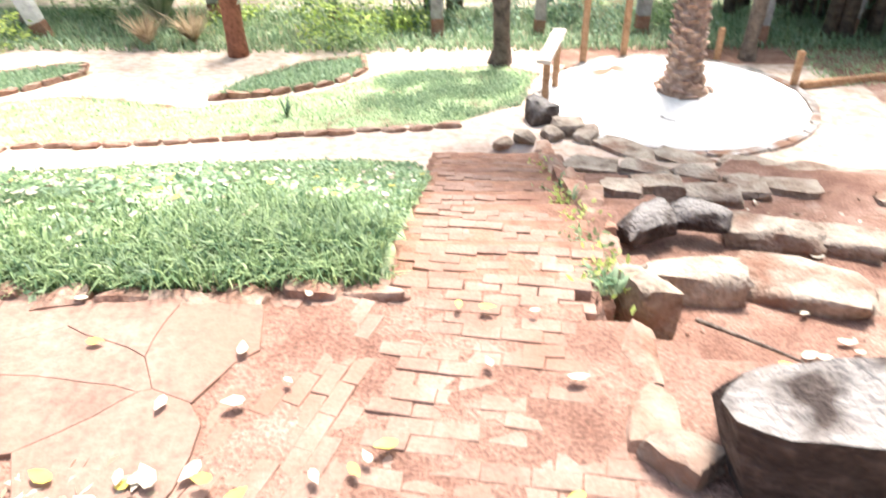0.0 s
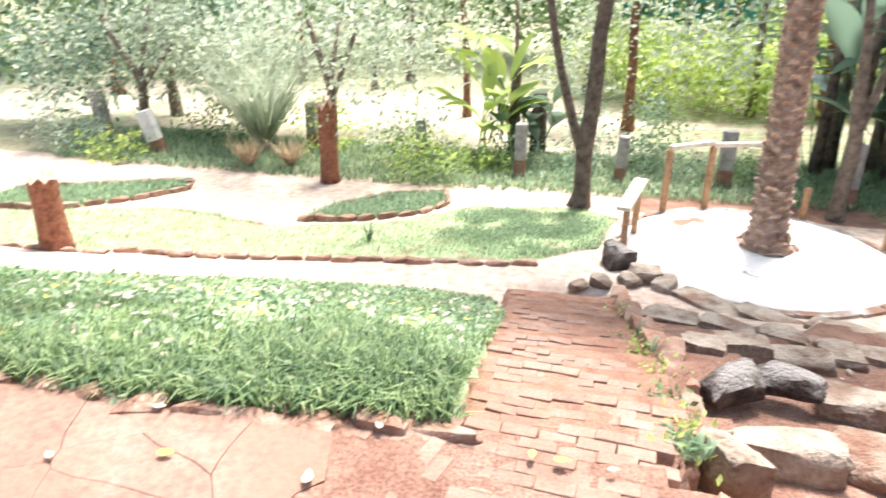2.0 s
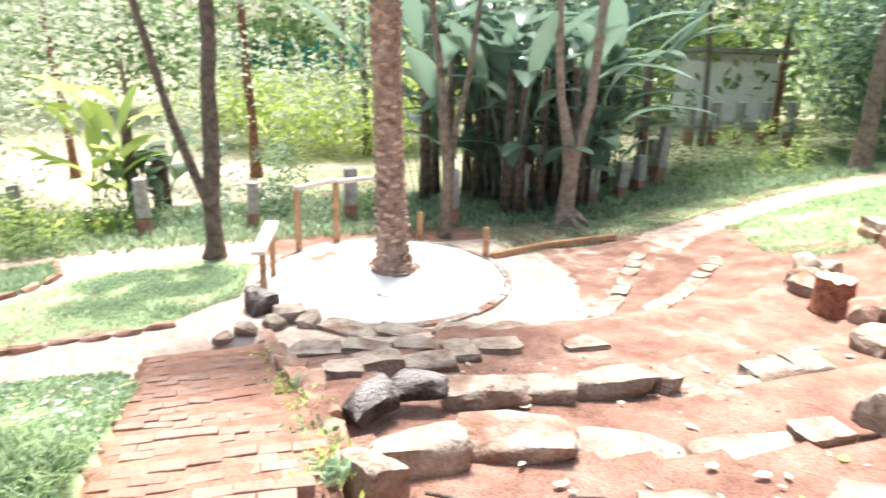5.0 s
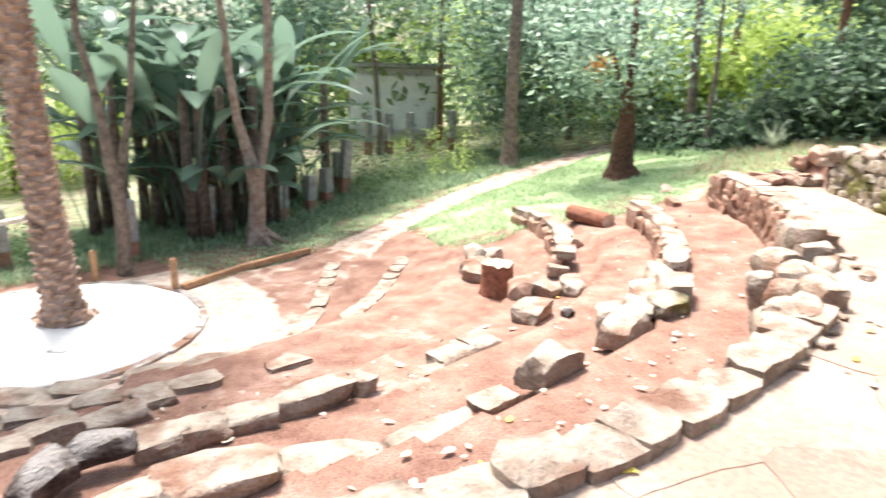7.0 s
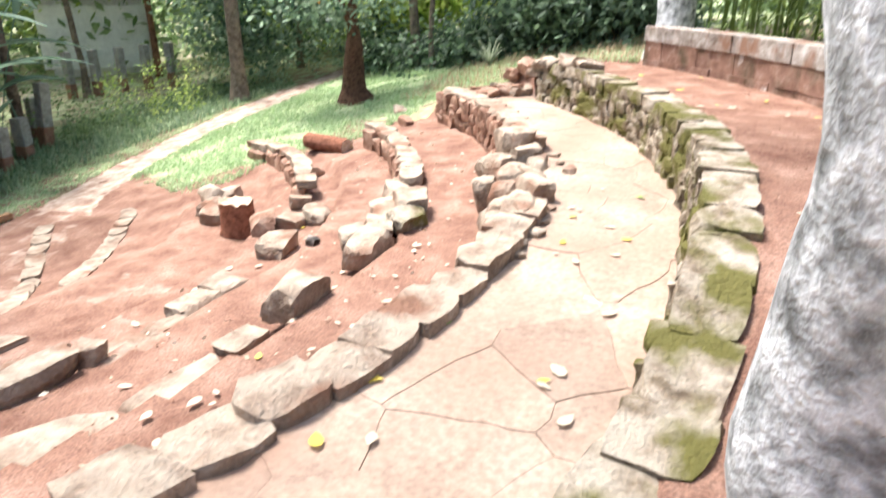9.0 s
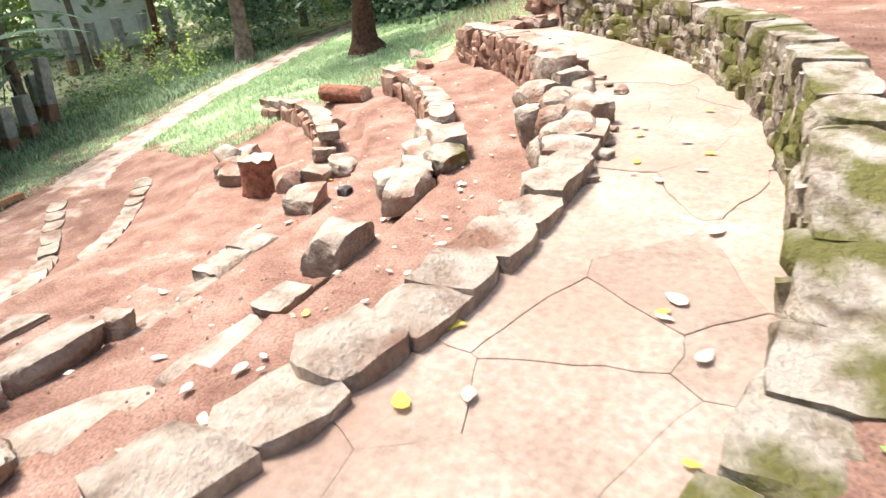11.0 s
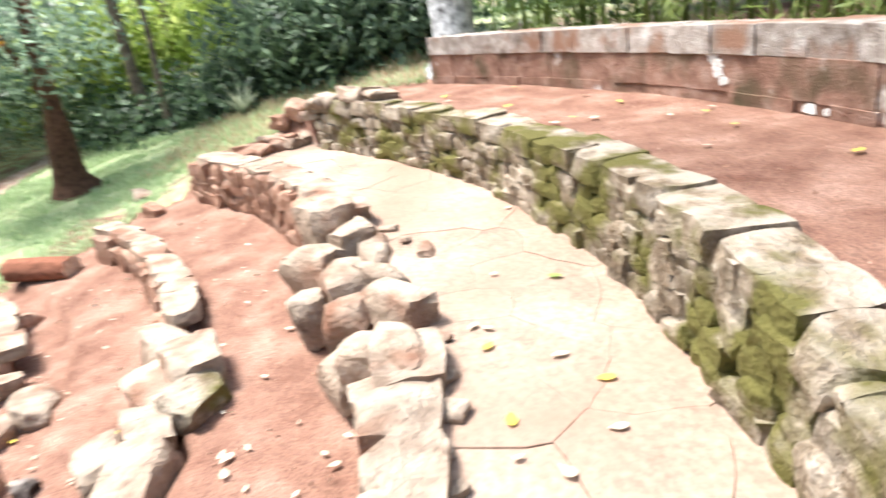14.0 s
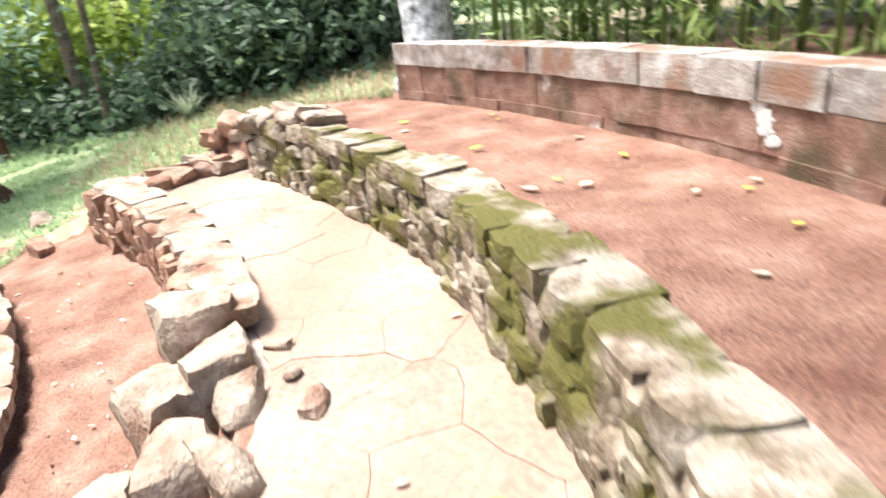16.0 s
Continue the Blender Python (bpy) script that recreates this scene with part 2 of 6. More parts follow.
TERRACES = ((8.12, 0.0), (7.0, -0.4), (6.0, -0.6), (5.1, -0.84), (3.95, -1.06))


def smooth(a, b, v):
    t = min(1.0, max(0.0, (v - a) / (b - a)))
    return t * t * (3 - 2 * t)


def natural(x, y):
    """Height of the slope without walls and steps."""
    t = min(1.0, max(0.0, (y - 2.5) / 4.2))
    west = -1.48 * (0.85 * t + 0.15 * t * t * (3 - 2 * t)) - 0.03 * min(8.0, max(0.0, y - 9))
    if x < -4:
        west += 0.02 * min(6.0, -4 - x)
    e = (-0.85, 0.1447, -0.2286, -0.0058, 0.0003, 0.0096)
    u, v = min(19.0, x), min(12.0, max(1.0, y))
    east = max(-1.6, min(1.0, e[0] + e[1] * u + e[2] * v + e[3] * u * v + e[4] * u * u + e[5] * v * v))
    w = smooth(4.0, 8.0, x)
    return west * (1 - w) + east * w


def polar(x, y):
    return math.hypot(x - CX, y - CY), math.degrees(math.atan2(x - CX, CY - y))


def spot(r, a):
    return CX + r * math.sin(radians(a)), CY - r * math.cos(radians(a))


def ground(x, y):
    """Height of the ground: the flagged path, the red terraces below it, the upper bank and the slope round them."""
    z = natural(x, y)
    if -0.46 < x < 0.58 and 2.3 < y < 7.1:
        return z - 0.16 * smooth(2.3, 2.5, y) * (1 - smooth(6.8, 7.1, y))
    r, a = polar(x, y)
    if r > 3.95 and -110 < a < 75:
        if r > 9.62:
            t = smooth(-16, 4, a) * (1 - smooth(46, 54, a))
            top = 0.5 + 0.02 * (r - 9.6) + 0.42 * smooth(11.4, 11.6, r) * (1 - smooth(41.5, 42.5, a))
            return z + (top - z) * t
        if r > 8.12:
            t = smooth(-60, -30, a) * (1 - smooth(48, 54, a))
            return z * (1 - t)
        t = smooth(-32.5, -31.5, a) * (1 - smooth(50, 62, a))
        lo = -0.36
        for k in range(4):
            if TERRACES[k + 1][0] <= r <= TERRACES[k][0]:
                f = (TERRACES[k][0] - r) / (TERRACES[k][0] - TERRACES[k + 1][0])
                lo = TERRACES[k + 1][1] + 0.05 * (0.5 - f)
        if a > 25:
            lo += (z - lo) * 0.6 * smooth(25, 50, a)
        return z + (lo - z) * t
    return z

# ---- building helpers ----
rnd = random.Random(7)
rng = np.random.default_rng(11)


def mesh_of(name, verts, faces, mat, shade=False):
    me = bpy.data.meshes.new(name)
    me.from_pydata([tuple(v) for v in verts], [], [tuple(f) for f in faces])
    me.materials.append(mat)
    if shade:
        me.polygons.foreach_set("use_smooth", [True] * len(me.polygons))
    me.update()
    return me


def quads_mesh(name, verts, mat, per=4):
    """A mesh of loose faces with `per` corners each, from an array of their corners."""
    verts = np.asarray(verts, dtype=np.float32).reshape(-1, 3)
    n = len(verts)
    me = bpy.data.meshes.new(name)
    me.vertices.add(n), me.loops.add(n), me.polygons.add(n // per)
    me.vertices.foreach_set("co", verts.ravel())
    me.loops.foreach_set("vertex_index", np.arange(n, dtype=np.int32))
    me.polygons.foreach_set("loop_start", np.arange(0, n, per, dtype=np.int32))
    me.update(calc_edges=True)
    me.materials.append(mat)
    return me


def part(name, bm, mat, parent=None, label=""):
    """Links a bmesh as one mesh object under a thing or a part."""
    me = bpy.data.meshes.new(name)
    bm.to_mesh(me)
    bm.free()
    me.materials.append(mat)
    return piece(name, me, parent, None, label)


def piece(name, me, parent=None, m=None, label=""):
    ob = new(name, me)
    ob.parent = parent
    if m is not None:
        ob.matrix_basis = m
    if label:
        ob["label"] = label
    return ob


def thing(name, label, category, group="", kind="", at=(0, 0, 0)):
    ob = tagged(new(name), label, category, group, kind)
    ob.location = at
    return ob


def hull_stone(mat, seed, name="stone", rough=0.12, boxy=0.75):
    """A quarried or field stone of about 1 x 1 x 1 m: a rounded block with chipped, uneven faces."""
    q = random.Random(seed)
    bm = bmesh.new()
    bmesh.ops.create_cube(bm, size=1.0)
    bmesh.ops.subdivide_edges(bm, edges=bm.edges[:], cuts=3, use_grid_fill=True)
    off = Vector((q.uniform(0, 50), q.uniform(0, 50), q.uniform(0, 50)))
    for v in bm.verts:
        c = v.co
        s = 0.5 / max(1e-6, c.length)
        c = c.lerp(c * s * 1.1, (1.05 - boxy) * 0.7)
        w = noise.noise_vector(c * 1.7 + off) * rough * 0.9 + noise.noise_vector(c * 4 + off) * rough * 0.55
        v.co = c + w
    for _ in range(5 if boxy < 0.84 else 3):
        d = Vector((q.uniform(-1, 1), q.uniform(-1, 1), q.uniform(-0.3, 1) if boxy < 0.93 else q.uniform(-0.1, 0.16))).normalized()
        lim = q.uniform(0.42, 0.54) if boxy < 0.84 else q.uniform(0.48, 0.58)
        for v in bm.verts:
            over = v.co.dot(d) - lim
            if over > 0:
                v.co -= d * over * 0.85
    for f in bm.faces:
        f.smooth = True
    me = bpy.data.meshes.new(name)
    bm.to_mesh(me)
    bm.free()
    me.set_sharp_from_angle(angle=radians(30))
    me.materials.append(mat)
    return me


def block_mesh(mat, seed):
    """A squared wall block with slightly worn, uneven edges."""
    q = random.Random(seed)
    bm = bmesh.new()
    bmesh.ops.create_cube(bm, size=1.0)
    for v in bm.verts:
        v.co += Vector((q.uniform(-0.02, 0.02), q.uniform(-0.03, 0.03), q.uniform(-0.03, 0.03)))
    bmesh.ops.bevel(bm, geom=bm.edges[:], offset=0.014, segments=1, affect="EDGES")
    me = bpy.data.meshes.new("block")
    bm.to_mesh(me)
    bm.free()
    me.materials.append(mat)
    return me


BLOCKS = {m.name: [block_mesh(m, 70 + k) for k in range(6)] for m in (M_block, M_cap)}
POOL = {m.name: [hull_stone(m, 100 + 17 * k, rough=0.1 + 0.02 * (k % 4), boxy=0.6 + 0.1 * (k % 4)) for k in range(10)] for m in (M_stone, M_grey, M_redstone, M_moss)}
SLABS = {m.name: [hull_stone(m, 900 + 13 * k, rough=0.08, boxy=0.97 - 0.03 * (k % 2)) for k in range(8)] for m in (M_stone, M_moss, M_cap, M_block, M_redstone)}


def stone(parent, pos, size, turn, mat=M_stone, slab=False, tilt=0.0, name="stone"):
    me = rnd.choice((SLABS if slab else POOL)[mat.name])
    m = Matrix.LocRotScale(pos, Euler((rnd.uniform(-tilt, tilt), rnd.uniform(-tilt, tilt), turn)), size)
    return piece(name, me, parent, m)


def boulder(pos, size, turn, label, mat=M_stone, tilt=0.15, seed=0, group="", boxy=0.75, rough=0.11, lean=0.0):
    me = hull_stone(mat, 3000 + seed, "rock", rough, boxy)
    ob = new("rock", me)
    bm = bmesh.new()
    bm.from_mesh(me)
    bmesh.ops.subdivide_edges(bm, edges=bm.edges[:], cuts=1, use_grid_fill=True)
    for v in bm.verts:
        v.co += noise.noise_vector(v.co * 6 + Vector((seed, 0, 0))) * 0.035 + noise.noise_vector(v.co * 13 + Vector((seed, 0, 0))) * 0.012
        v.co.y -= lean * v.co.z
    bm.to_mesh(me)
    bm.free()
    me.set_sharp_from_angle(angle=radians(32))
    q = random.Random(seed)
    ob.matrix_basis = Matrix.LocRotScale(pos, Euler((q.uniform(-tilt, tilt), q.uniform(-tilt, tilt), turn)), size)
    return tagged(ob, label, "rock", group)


def tube(bm, points, radii, sides=9, wobble=0.0, seed=0.0):
    """A tapered tube along points, with uneven girth."""
    rings = []
    for i, (p, r) in enumerate(zip(points, radii)):
        p = Vector(p)
        a, b = Vector(points[max(0, i - 1)]), Vector(points[min(len(points) - 1, i + 1)])
        d = (b - a).normalized()
        u = d.orthogonal().normalized() if abs(d.z) < 0.95 else (Vector((1, 0, 0)) - d * d.x).normalized()
        v = d.cross(u)
        ring = []
        for k in range(sides):
            t = 2 * math.pi * k / sides
            o = u * math.cos(t) + v * math.sin(t)
            g = r * (1 + wobble * noise.noise(p * 1.3 + o * 0.9 + Vector((seed, 0, 0))))
            ring.append(bm.verts.new(p + o * g))
        rings.append(ring)
    for a, b in zip(rings, rings[1:]):
        for k in range(sides):
            bm.faces.new((a[k], a[(k + 1) % sides], b[(k + 1) % sides], b[k])).smooth = True
    bm.faces.new(rings[0][::-1])
    bm.faces.new(rings[-1])


def leaf_cards(centres, size, aspect=0.45, droop=0.3, spread=1.0):
    """Diamond leaves with a fold, four corners each, at the given places."""
    c = np.asarray(centres)
    n = len(c)
    d = rng.normal(size=(n, 3)) * (1, 1, 0.7 * spread)
    d[:, 2] -= droop
    d /= np.linalg.norm(d, axis=1, keepdims=True) + 1e-9
    s = np.cross(d, rng.normal(size=(n, 3)) * (0.5, 0.5, 1) + (0, 0, 0.6))
    s /= np.linalg.norm(s, axis=1, keepdims=True) + 1e-9
    L = size * rng.uniform(0.6, 1.3, (n, 1))
    v = np.empty((n, 4, 3))
    v[:, 0], v[:, 2] = c, c + d * L
    v[:, 1], v[:, 3] = c + d * L * 0.45 + s * L * aspect * 0.5, c + d * L * 0.5 - s * L * aspect * 0.5
    return v


def clumps(middle, radius, count, per, inner=0.0, flat=0.8, clump=0.35):
    """Leaf places in a crown: clumps scattered through an uneven ball, with gaps between them."""
    u = rng.normal(size=(count, 3))
    u /= np.linalg.norm(u, axis=1, keepdims=True)
    u *= (rng.uniform(inner ** 3, 1, (count, 1))) ** (1 / 3)
    cs = np.asarray(middle) + u * np.asarray(radius)
    p = np.repeat(cs, per, axis=0) + rng.normal(size=(count * per, 3)) * clump * (1, 1, flat)
    return p


def tree(name, label, x, y, limbs, crown, bark, leaf, leaf_size=0.16, sides=10, base_flare=1.35, group="", z=None):
    """A tree: limbs are lists of (dx, dy, z, radius) from the foot up; crown is a list of (dx, dy, z, rx, rz, clumps)."""
    z0 = ground(x, y) if z is None else z
    ob = thing(name, label, "tree", group, at=(x, y, z0))
    for i, limb in enumerate(limbs):
        bm = bmesh.new()
        pts, rad = [], []
        for k in range(len(limb) - 1):
            a, b = limb[k], limb[k + 1]
            for j in range(4):
                t = j / 4
                pts.append(Vector((a[0] + (b[0] - a[0]) * t, a[1] + (b[1] - a[1]) * t, a[2] + (b[2] - a[2]) * t)))
                rad.append(a[3] + (b[3] - a[3]) * t)
        pts.append(Vector(limb[-1][:3])), rad.append(limb[-1][3])
        if i == 0:
            pts.insert(0, pts[0] - Vector((0, 0, 0.12)))
            rad[0] *= base_flare
            rad.insert(0, rad[0] * 1.2)
        pts = [p + noise.noise_vector(p * 0.8 + Vector((x, y, i))) * min(0.12, rad[0]) * (0 if k < 2 and i == 0 else 0.6) for k, p in enumerate(pts)]
        tube(bm, pts, rad, sides, 0.25, x + i)
        part("trunk" if i == 0 else "limb", bm, bark, ob)
    if crown:
        v = []
        for dx, dy, zz, rx, rz, count in crown:
            v.append(leaf_cards(clumps((dx, dy, zz), (rx, rx, rz), count, 26, 0.25), leaf_size))
        piece("crown", quads_mesh("crown", np.concatenate(v), leaf), ob)
    return ob


def bush(name, label, x, y, rx, h, count, leaf, leaf_size=0.1, droop=0.1):
    z0 = ground(x, y)
    p = clumps((0, 0, h * 0.45), (rx, rx, h * 0.55), count, 24, 0.0, 0.8, 0.14)
    p[:, 2] = np.abs(p[:, 2]) + 0.02
    ob = new(name, quads_mesh(name, leaf_cards(p, leaf_size, 0.5, droop), leaf))
    ob.location = (x, y, z0)
    return tagged(ob, label, "shrub")


def blades(name, label, pts, height, width, mat, lean=0.5, category="grass"):
    """Grass: bent blades, two faces each, on the ground at the points given."""
    p = np.asarray(pts)
    n = len(p)
    h = height * rng.uniform(0.5, 1.3, (n, 1))
    ang = rng.uniform(0, 2 * math.pi, n)
    d = np.stack([np.cos(ang), np.sin(ang), np.zeros(n)], 1)
    s = np.stack([-np.sin(ang), np.cos(ang), np.zeros(n)], 1) * width * rng.uniform(0.6, 1.4, (n, 1))
    bend = lean * rng.uniform(0.2, 1.3, (n, 1))
    mid = p + d * h * bend * 0.35 + np.array((0, 0, 1)) * h * 0.62
    tip = p + d * h * bend + np.array((0, 0, 1)) * h * (1 - 0.35 * bend)
    v = np.concatenate([p - s, p + s, mid + s * 0.8, mid - s * 0.8, tip], 1).reshape(n * 5, 3)
    me = bpy.data.meshes.new(name)
    i = np.arange(n)[:, None] * 5
    loops = np.concatenate([i, i + 1, i + 2, i + 3, i + 3, i + 2, i + 4], 1).ravel().astype(np.int32)
    starts = np.stack([np.arange(n) * 7, np.arange(n) * 7 + 4], 1).ravel().astype(np.int32)
    me.vertices.add(n * 5), me.loops.add(n * 7), me.polygons.add(n * 2)
    me.vertices.foreach_set("co", v.astype(np.float32).ravel())
    me.loops.foreach_set("vertex_index", loops)
    me.polygons.foreach_set("loop_start", starts)
    me.update(calc_edges=True)
    me.materials.append(mat)
    return tagged(new(name, me), label, category, kind="stuff")


def on_ground(xy, lift=0.0):
    return np.array([(x, y, ground(x, y) + lift) for x, y in xy])


def inside(x, y, poly):
    hit = False
    for (ax, ay), (bx, by) in zip(poly, poly[1:] + poly[:1]):
        if (ay > y) != (by > y) and x < (bx - ax) * (y - ay) / (by - ay) + ax:
            hit = not hit
    return hit


# ---- the plan of surfaces ----
LAWN = [(-0.5, 2.42), (-0.4, 3.0), (-0.36, 4.0), (-0.38, 4.8), (-0.7, 6.0), (-1.2, 6.2), (-2.1, 6.2), (-3.4, 5.75), (-4.64, 4.95), (-9, 4.5), (-9, 2.9), (-4, 2.4), (-2.6, 2.24), (-1.9, 2.18), (-1.4, 2.26)]
LOWER_KERB = [(-9.5, 6.0), (-6.5, 6.55), (-5.1, 6.85), (-2.75, 7.15), (-0.3, 7.5)]
BED_A = [(-3.7, 8.4), (-2.9, 8.6), (-2.1, 9.0), (-1.75, 9.6), (-1.9, 10.2), (-2.7, 9.9), (-3.3, 9.2)]
BED_B = [(-8.3, 7.8), (-7.2, 8.0), (-6.4, 8.6), (-5.9, 9.3), (-6.1, 9.8), (-7.3, 9.2), (-8.4, 8.6)]
LOWER_LAWN = [(-9.5, 6.1), (-6.5, 6.65), (-5.1, 6.95), (-2.75, 7.25), (-0.4, 7.6), (0.4, 8.3), (0.75, 9.4), (0.2, 9.9), (-1.3, 9.6), (-2.2, 8.7), (-3.8, 8.1), (-5.4, 8.5), (-6.6, 8.2), (-9.5, 7.2)]
DISC = (2.36, 8.4, 1.62)
TRAIL = [(3.4, 7.2, 1.3), (5.4, 8.1, 0.75), (7.5, 8.9, 0.3), (9.2, 9.4, 0.28), (11.2, 9.8, 0.28), (13.4, 9.9, 0.42), (15.8, 9.9, 0.3), (19.0, 9.6, 0.3), (24, 9, 0.3)]


def near_line(x, y, line):
    best = 9.0
    for (ax, ay, aw), (bx, by, bw) in zip(line, line[1:]):
        dx, dy = bx - ax, by - ay
        t = max(0.0, min(1.0, ((x - ax) * dx + (y - ay) * dy) / (dx * dx + dy * dy)))
        best = min(best, math.hypot(x - ax - t * dx, y - ay - t * dy) - aw - t * (bw - aw))
    return best


def masks(x, y):
    """How much grass, pale earth (trodden, and a clearing's painted sunlight) and forest floor the ground carries."""
    r, a = polar(x, y)
    grass = pale = forest = 0.0
    if abs(x) > 40 or y > 40 or y < -30:
        return 0.3, 0.0, 1.0
    if inside(x, y, LAWN) or inside(x, y, BED_A) or inside(x, y, BED_B):
        grass = 1.0
    elif inside(x, y, LOWER_LAWN):
        grass = 0.62
    elif x < 0.9 and (5.2 if x > -0.8 else 4.2) < y < 10.8:
        pale = 1.0
    elif math.hypot(x - DISC[0], y - DISC[1]) < 2.6 and y < 9.8:
        pale = 0.75
    d = near_line(x, y, TRAIL)
    if x > 2.5 and d < 0.16 and not (r < 9.5 and r > 5.2 and a < 60):
        pale = max(pale, 0.57 if x > 7 else 0.38 if x > 4.6 else 0.6)
    elif x > 3 and y > 6.0 and r > 2.0 and d > 0.1:
        if y > 9.0 + 0.07 * min(14.0, x):
            grass, forest = 0.5, smooth(10.6, 12.0, y)
        else:
            grass = 0.72 * smooth(52, 62, a + 3 * math.sin(r * 2.3)) * smooth(3.4, 4.6, r)
    elif x > 10 and r > 7.6 and a > 52:
        grass = 0.55 + 0.3 * smooth(58, 66, a)
    if y > 10.4 and grass < 0.1:
        forest = smooth(10.4, 11.2, y) * 0.9
        grass = 0.35 * smooth(10.4, 11.5, y)
    if y > 13:
        forest, grass, pale = 0.7, 0.45, 0.0
        # sunlit glare of the open clearing, painted as pale ground
        if x < 1.5 and y < 21:
            pale = smooth(13.2, 14.2, y)
        elif 16.8 < y < 18.8:
            pale = 0.75
    if 8.25 < r < 9.6 and -22 < a < 51 or x < -0.95 and -1.5 < y < 2.4 and r > 8.3:
        grass, pale, forest = 0.0, 0.6 if r < 9.6 and x > 0 else 0.38, 0.0
    if 5.0 < r < 6.2 and a < -5 and a > -30 or 4.0 < r < 5.2 and -32 < a < 12:
        pale = max(pale, 0.3)
    if r > 11.5 and a > 30 and y < 6:
        forest = 0.6
    return grass, pale, forest


# ---- the ground, one sheet out to the horizon ----
xs = np.concatenate([[-3000, -900, -300, -120, -60, -40, -30, -22, -17, -13.5], np.arange(-11, -3, 0.25), np.arange(-3, 12.6, 0.1), np.arange(12.75, 20, 0.25), [21, 23, 26, 30, 38, 60, 120, 300, 900, 3000]])
ys = np.concatenate([[-3000, -900, -300, -120, -60, -35, -20, -12, -8, -6, -4.5], np.arange(-3.5, -0.5, 0.25), np.arange(-0.5, 10.6, 0.1), np.arange(10.75, 15, 0.25), [15.5, 16.2, 16.8, 17.4, 18, 18.8, 20, 22, 25, 30, 38, 60, 120, 300, 900, 3000]])
verts, mask_rows = [], []
for y in ys:
    for x in xs:
        z = ground(float(x), float(y)) if abs(x) < 100 and abs(y) < 100 else -1.7
        z += 0.018 * noise.noise(Vector((x * 1.7, y * 1.7, 0))) + 0.012 * noise.noise(Vector((x * 6, y * 6, 3)))
        verts.append((x, y, z))
        mask_rows.append(masks(float(x), float(y)))
w = len(xs)
faces = [(j * w + i, j * w + i + 1, (j + 1) * w + i + 1, (j + 1) * w + i) for j in range(len(ys) - 1) for i in range(w - 1)]
me = mesh_of("ground", verts, faces, M_ground, True)
for k, key in enumerate(("grass", "pale", "forest")):
    me.attributes.new(key, "FLOAT", "POINT").data.foreach_set("value", [m[k] for m in mask_rows])
tagged(new("ground", me), "bare red earth slope with grass and trodden paths", "ground", kind="structure")


# ---- the flagged path and the flagged yard ----
def cells(points, box):
    """Voronoi cells of the points within box (x0, y0, x1, y1)."""
    out = []
    for i, (px, py) in enumerate(points):
        poly = [(box[0], box[1]), (box[2], box[1]), (box[2], box[3]), (box[0], box[3])]
        for j, (qx, qy) in enumerate(points):
            if i == j or (px - qx) ** 2 + (py - qy) ** 2 > 6:
                continue
            nx, ny = qx - px, qy - py
            lim = (qx * qx + qy * qy - px * px - py * py) / 2
            cut = []
            for (ax, ay), (bx, by) in zip(poly, poly[1:] + poly[:1]):
                da, db = ax * nx + ay * ny - lim, bx * nx + by * ny - lim
                if da <= 0:
                    cut.append((ax, ay))
                if (da < 0) != (db < 0):
                    t = da / (da - db)
                    cut.append((ax + (bx - ax) * t, ay + (by - ay) * t))
            poly = cut
            if not poly:
                break
        if len(poly) > 2:
            out.append(poly)
    return out


def flagstone(parent, poly, height, place, mat=M_flag, gap=0.001):
    """One flagstone with a chipped outline, slightly dished edges and a side face down into the joint."""
    cx, cy = sum(p[0] for p in poly) / len(poly), sum(p[1] for p in poly) / len(poly)
    ring = []
    for (ax, ay), (bx, by) in zip(poly, poly[1:] + poly[:1]):
        n = max(1, int(math.hypot(bx - ax, by - ay) / 0.09))
        for k in range(n):
            x, y = ax + (bx - ax) * k / n, ay + (by - ay) * k / n
            d = math.hypot(x - cx, y - cy) + 1e-6
            g = gap * 0.5 + 0.0015 * rnd.random()
            k1, k2 = noise.noise_vector(Vector((x * 1.6, y * 1.6, 4))), noise.noise_vector(Vector((x * 6, y * 6, 8)))
            x, y = x + 0.13 * k1.x + 0.03 * k2.x, y + 0.11 * k1.y + 0.03 * k2.y
            ring.append((x - (x - cx) / d * g, y - (y - cy) / d * g))
    n = len(ring)
    lift = height + rnd.uniform(-0.003, 0.004)
    v = []
    for k, (shrink, dz) in enumerate(((0.0, -0.03), (0.0, -0.002), (0.004, 0.0))):
        for x, y in ring:
            d = math.hypot(x - cx, y - cy) + 1e-6
            X, Y, Z = place(x - (x - cx) / d * shrink, y - (y - cy) / d * shrink)
            v.append((X, Y, Z + lift + dz))
    f = [tuple(2 * n + k for k in range(n))]
    for lay in (0, 1):
        f += [(lay * n + k, lay * n + (k + 1) % n, (lay + 1) * n + (k + 1) % n, (lay + 1) * n + k) for k in range(n)]
    piece("flagstone", mesh_of("flagstone", v, f, mat), parent)


def scatter(box, spacing, q):
    pts = []
    for _ in range(4000):
        p = (q.uniform(box[0], box[2]), q.uniform(box[1], box[3]))
        spacing_here = spacing * (0.75 + 1.1 * abs(noise.noise(Vector((p[0] * 1.4, p[1] * 1.4, 5)))))
        if all((p[0] - a) ** 2 + (p[1] - b) ** 2 > spacing_here ** 2 for a, b in pts):
            pts.append(p)
    return pts


R_PATH = 8.9


def bend(s, r):
    x, y = spot(r, math.degrees(s / R_PATH))
    return x, y, ground(x, y)


def flat_place(x, y):
    return x, y, ground(x, y)


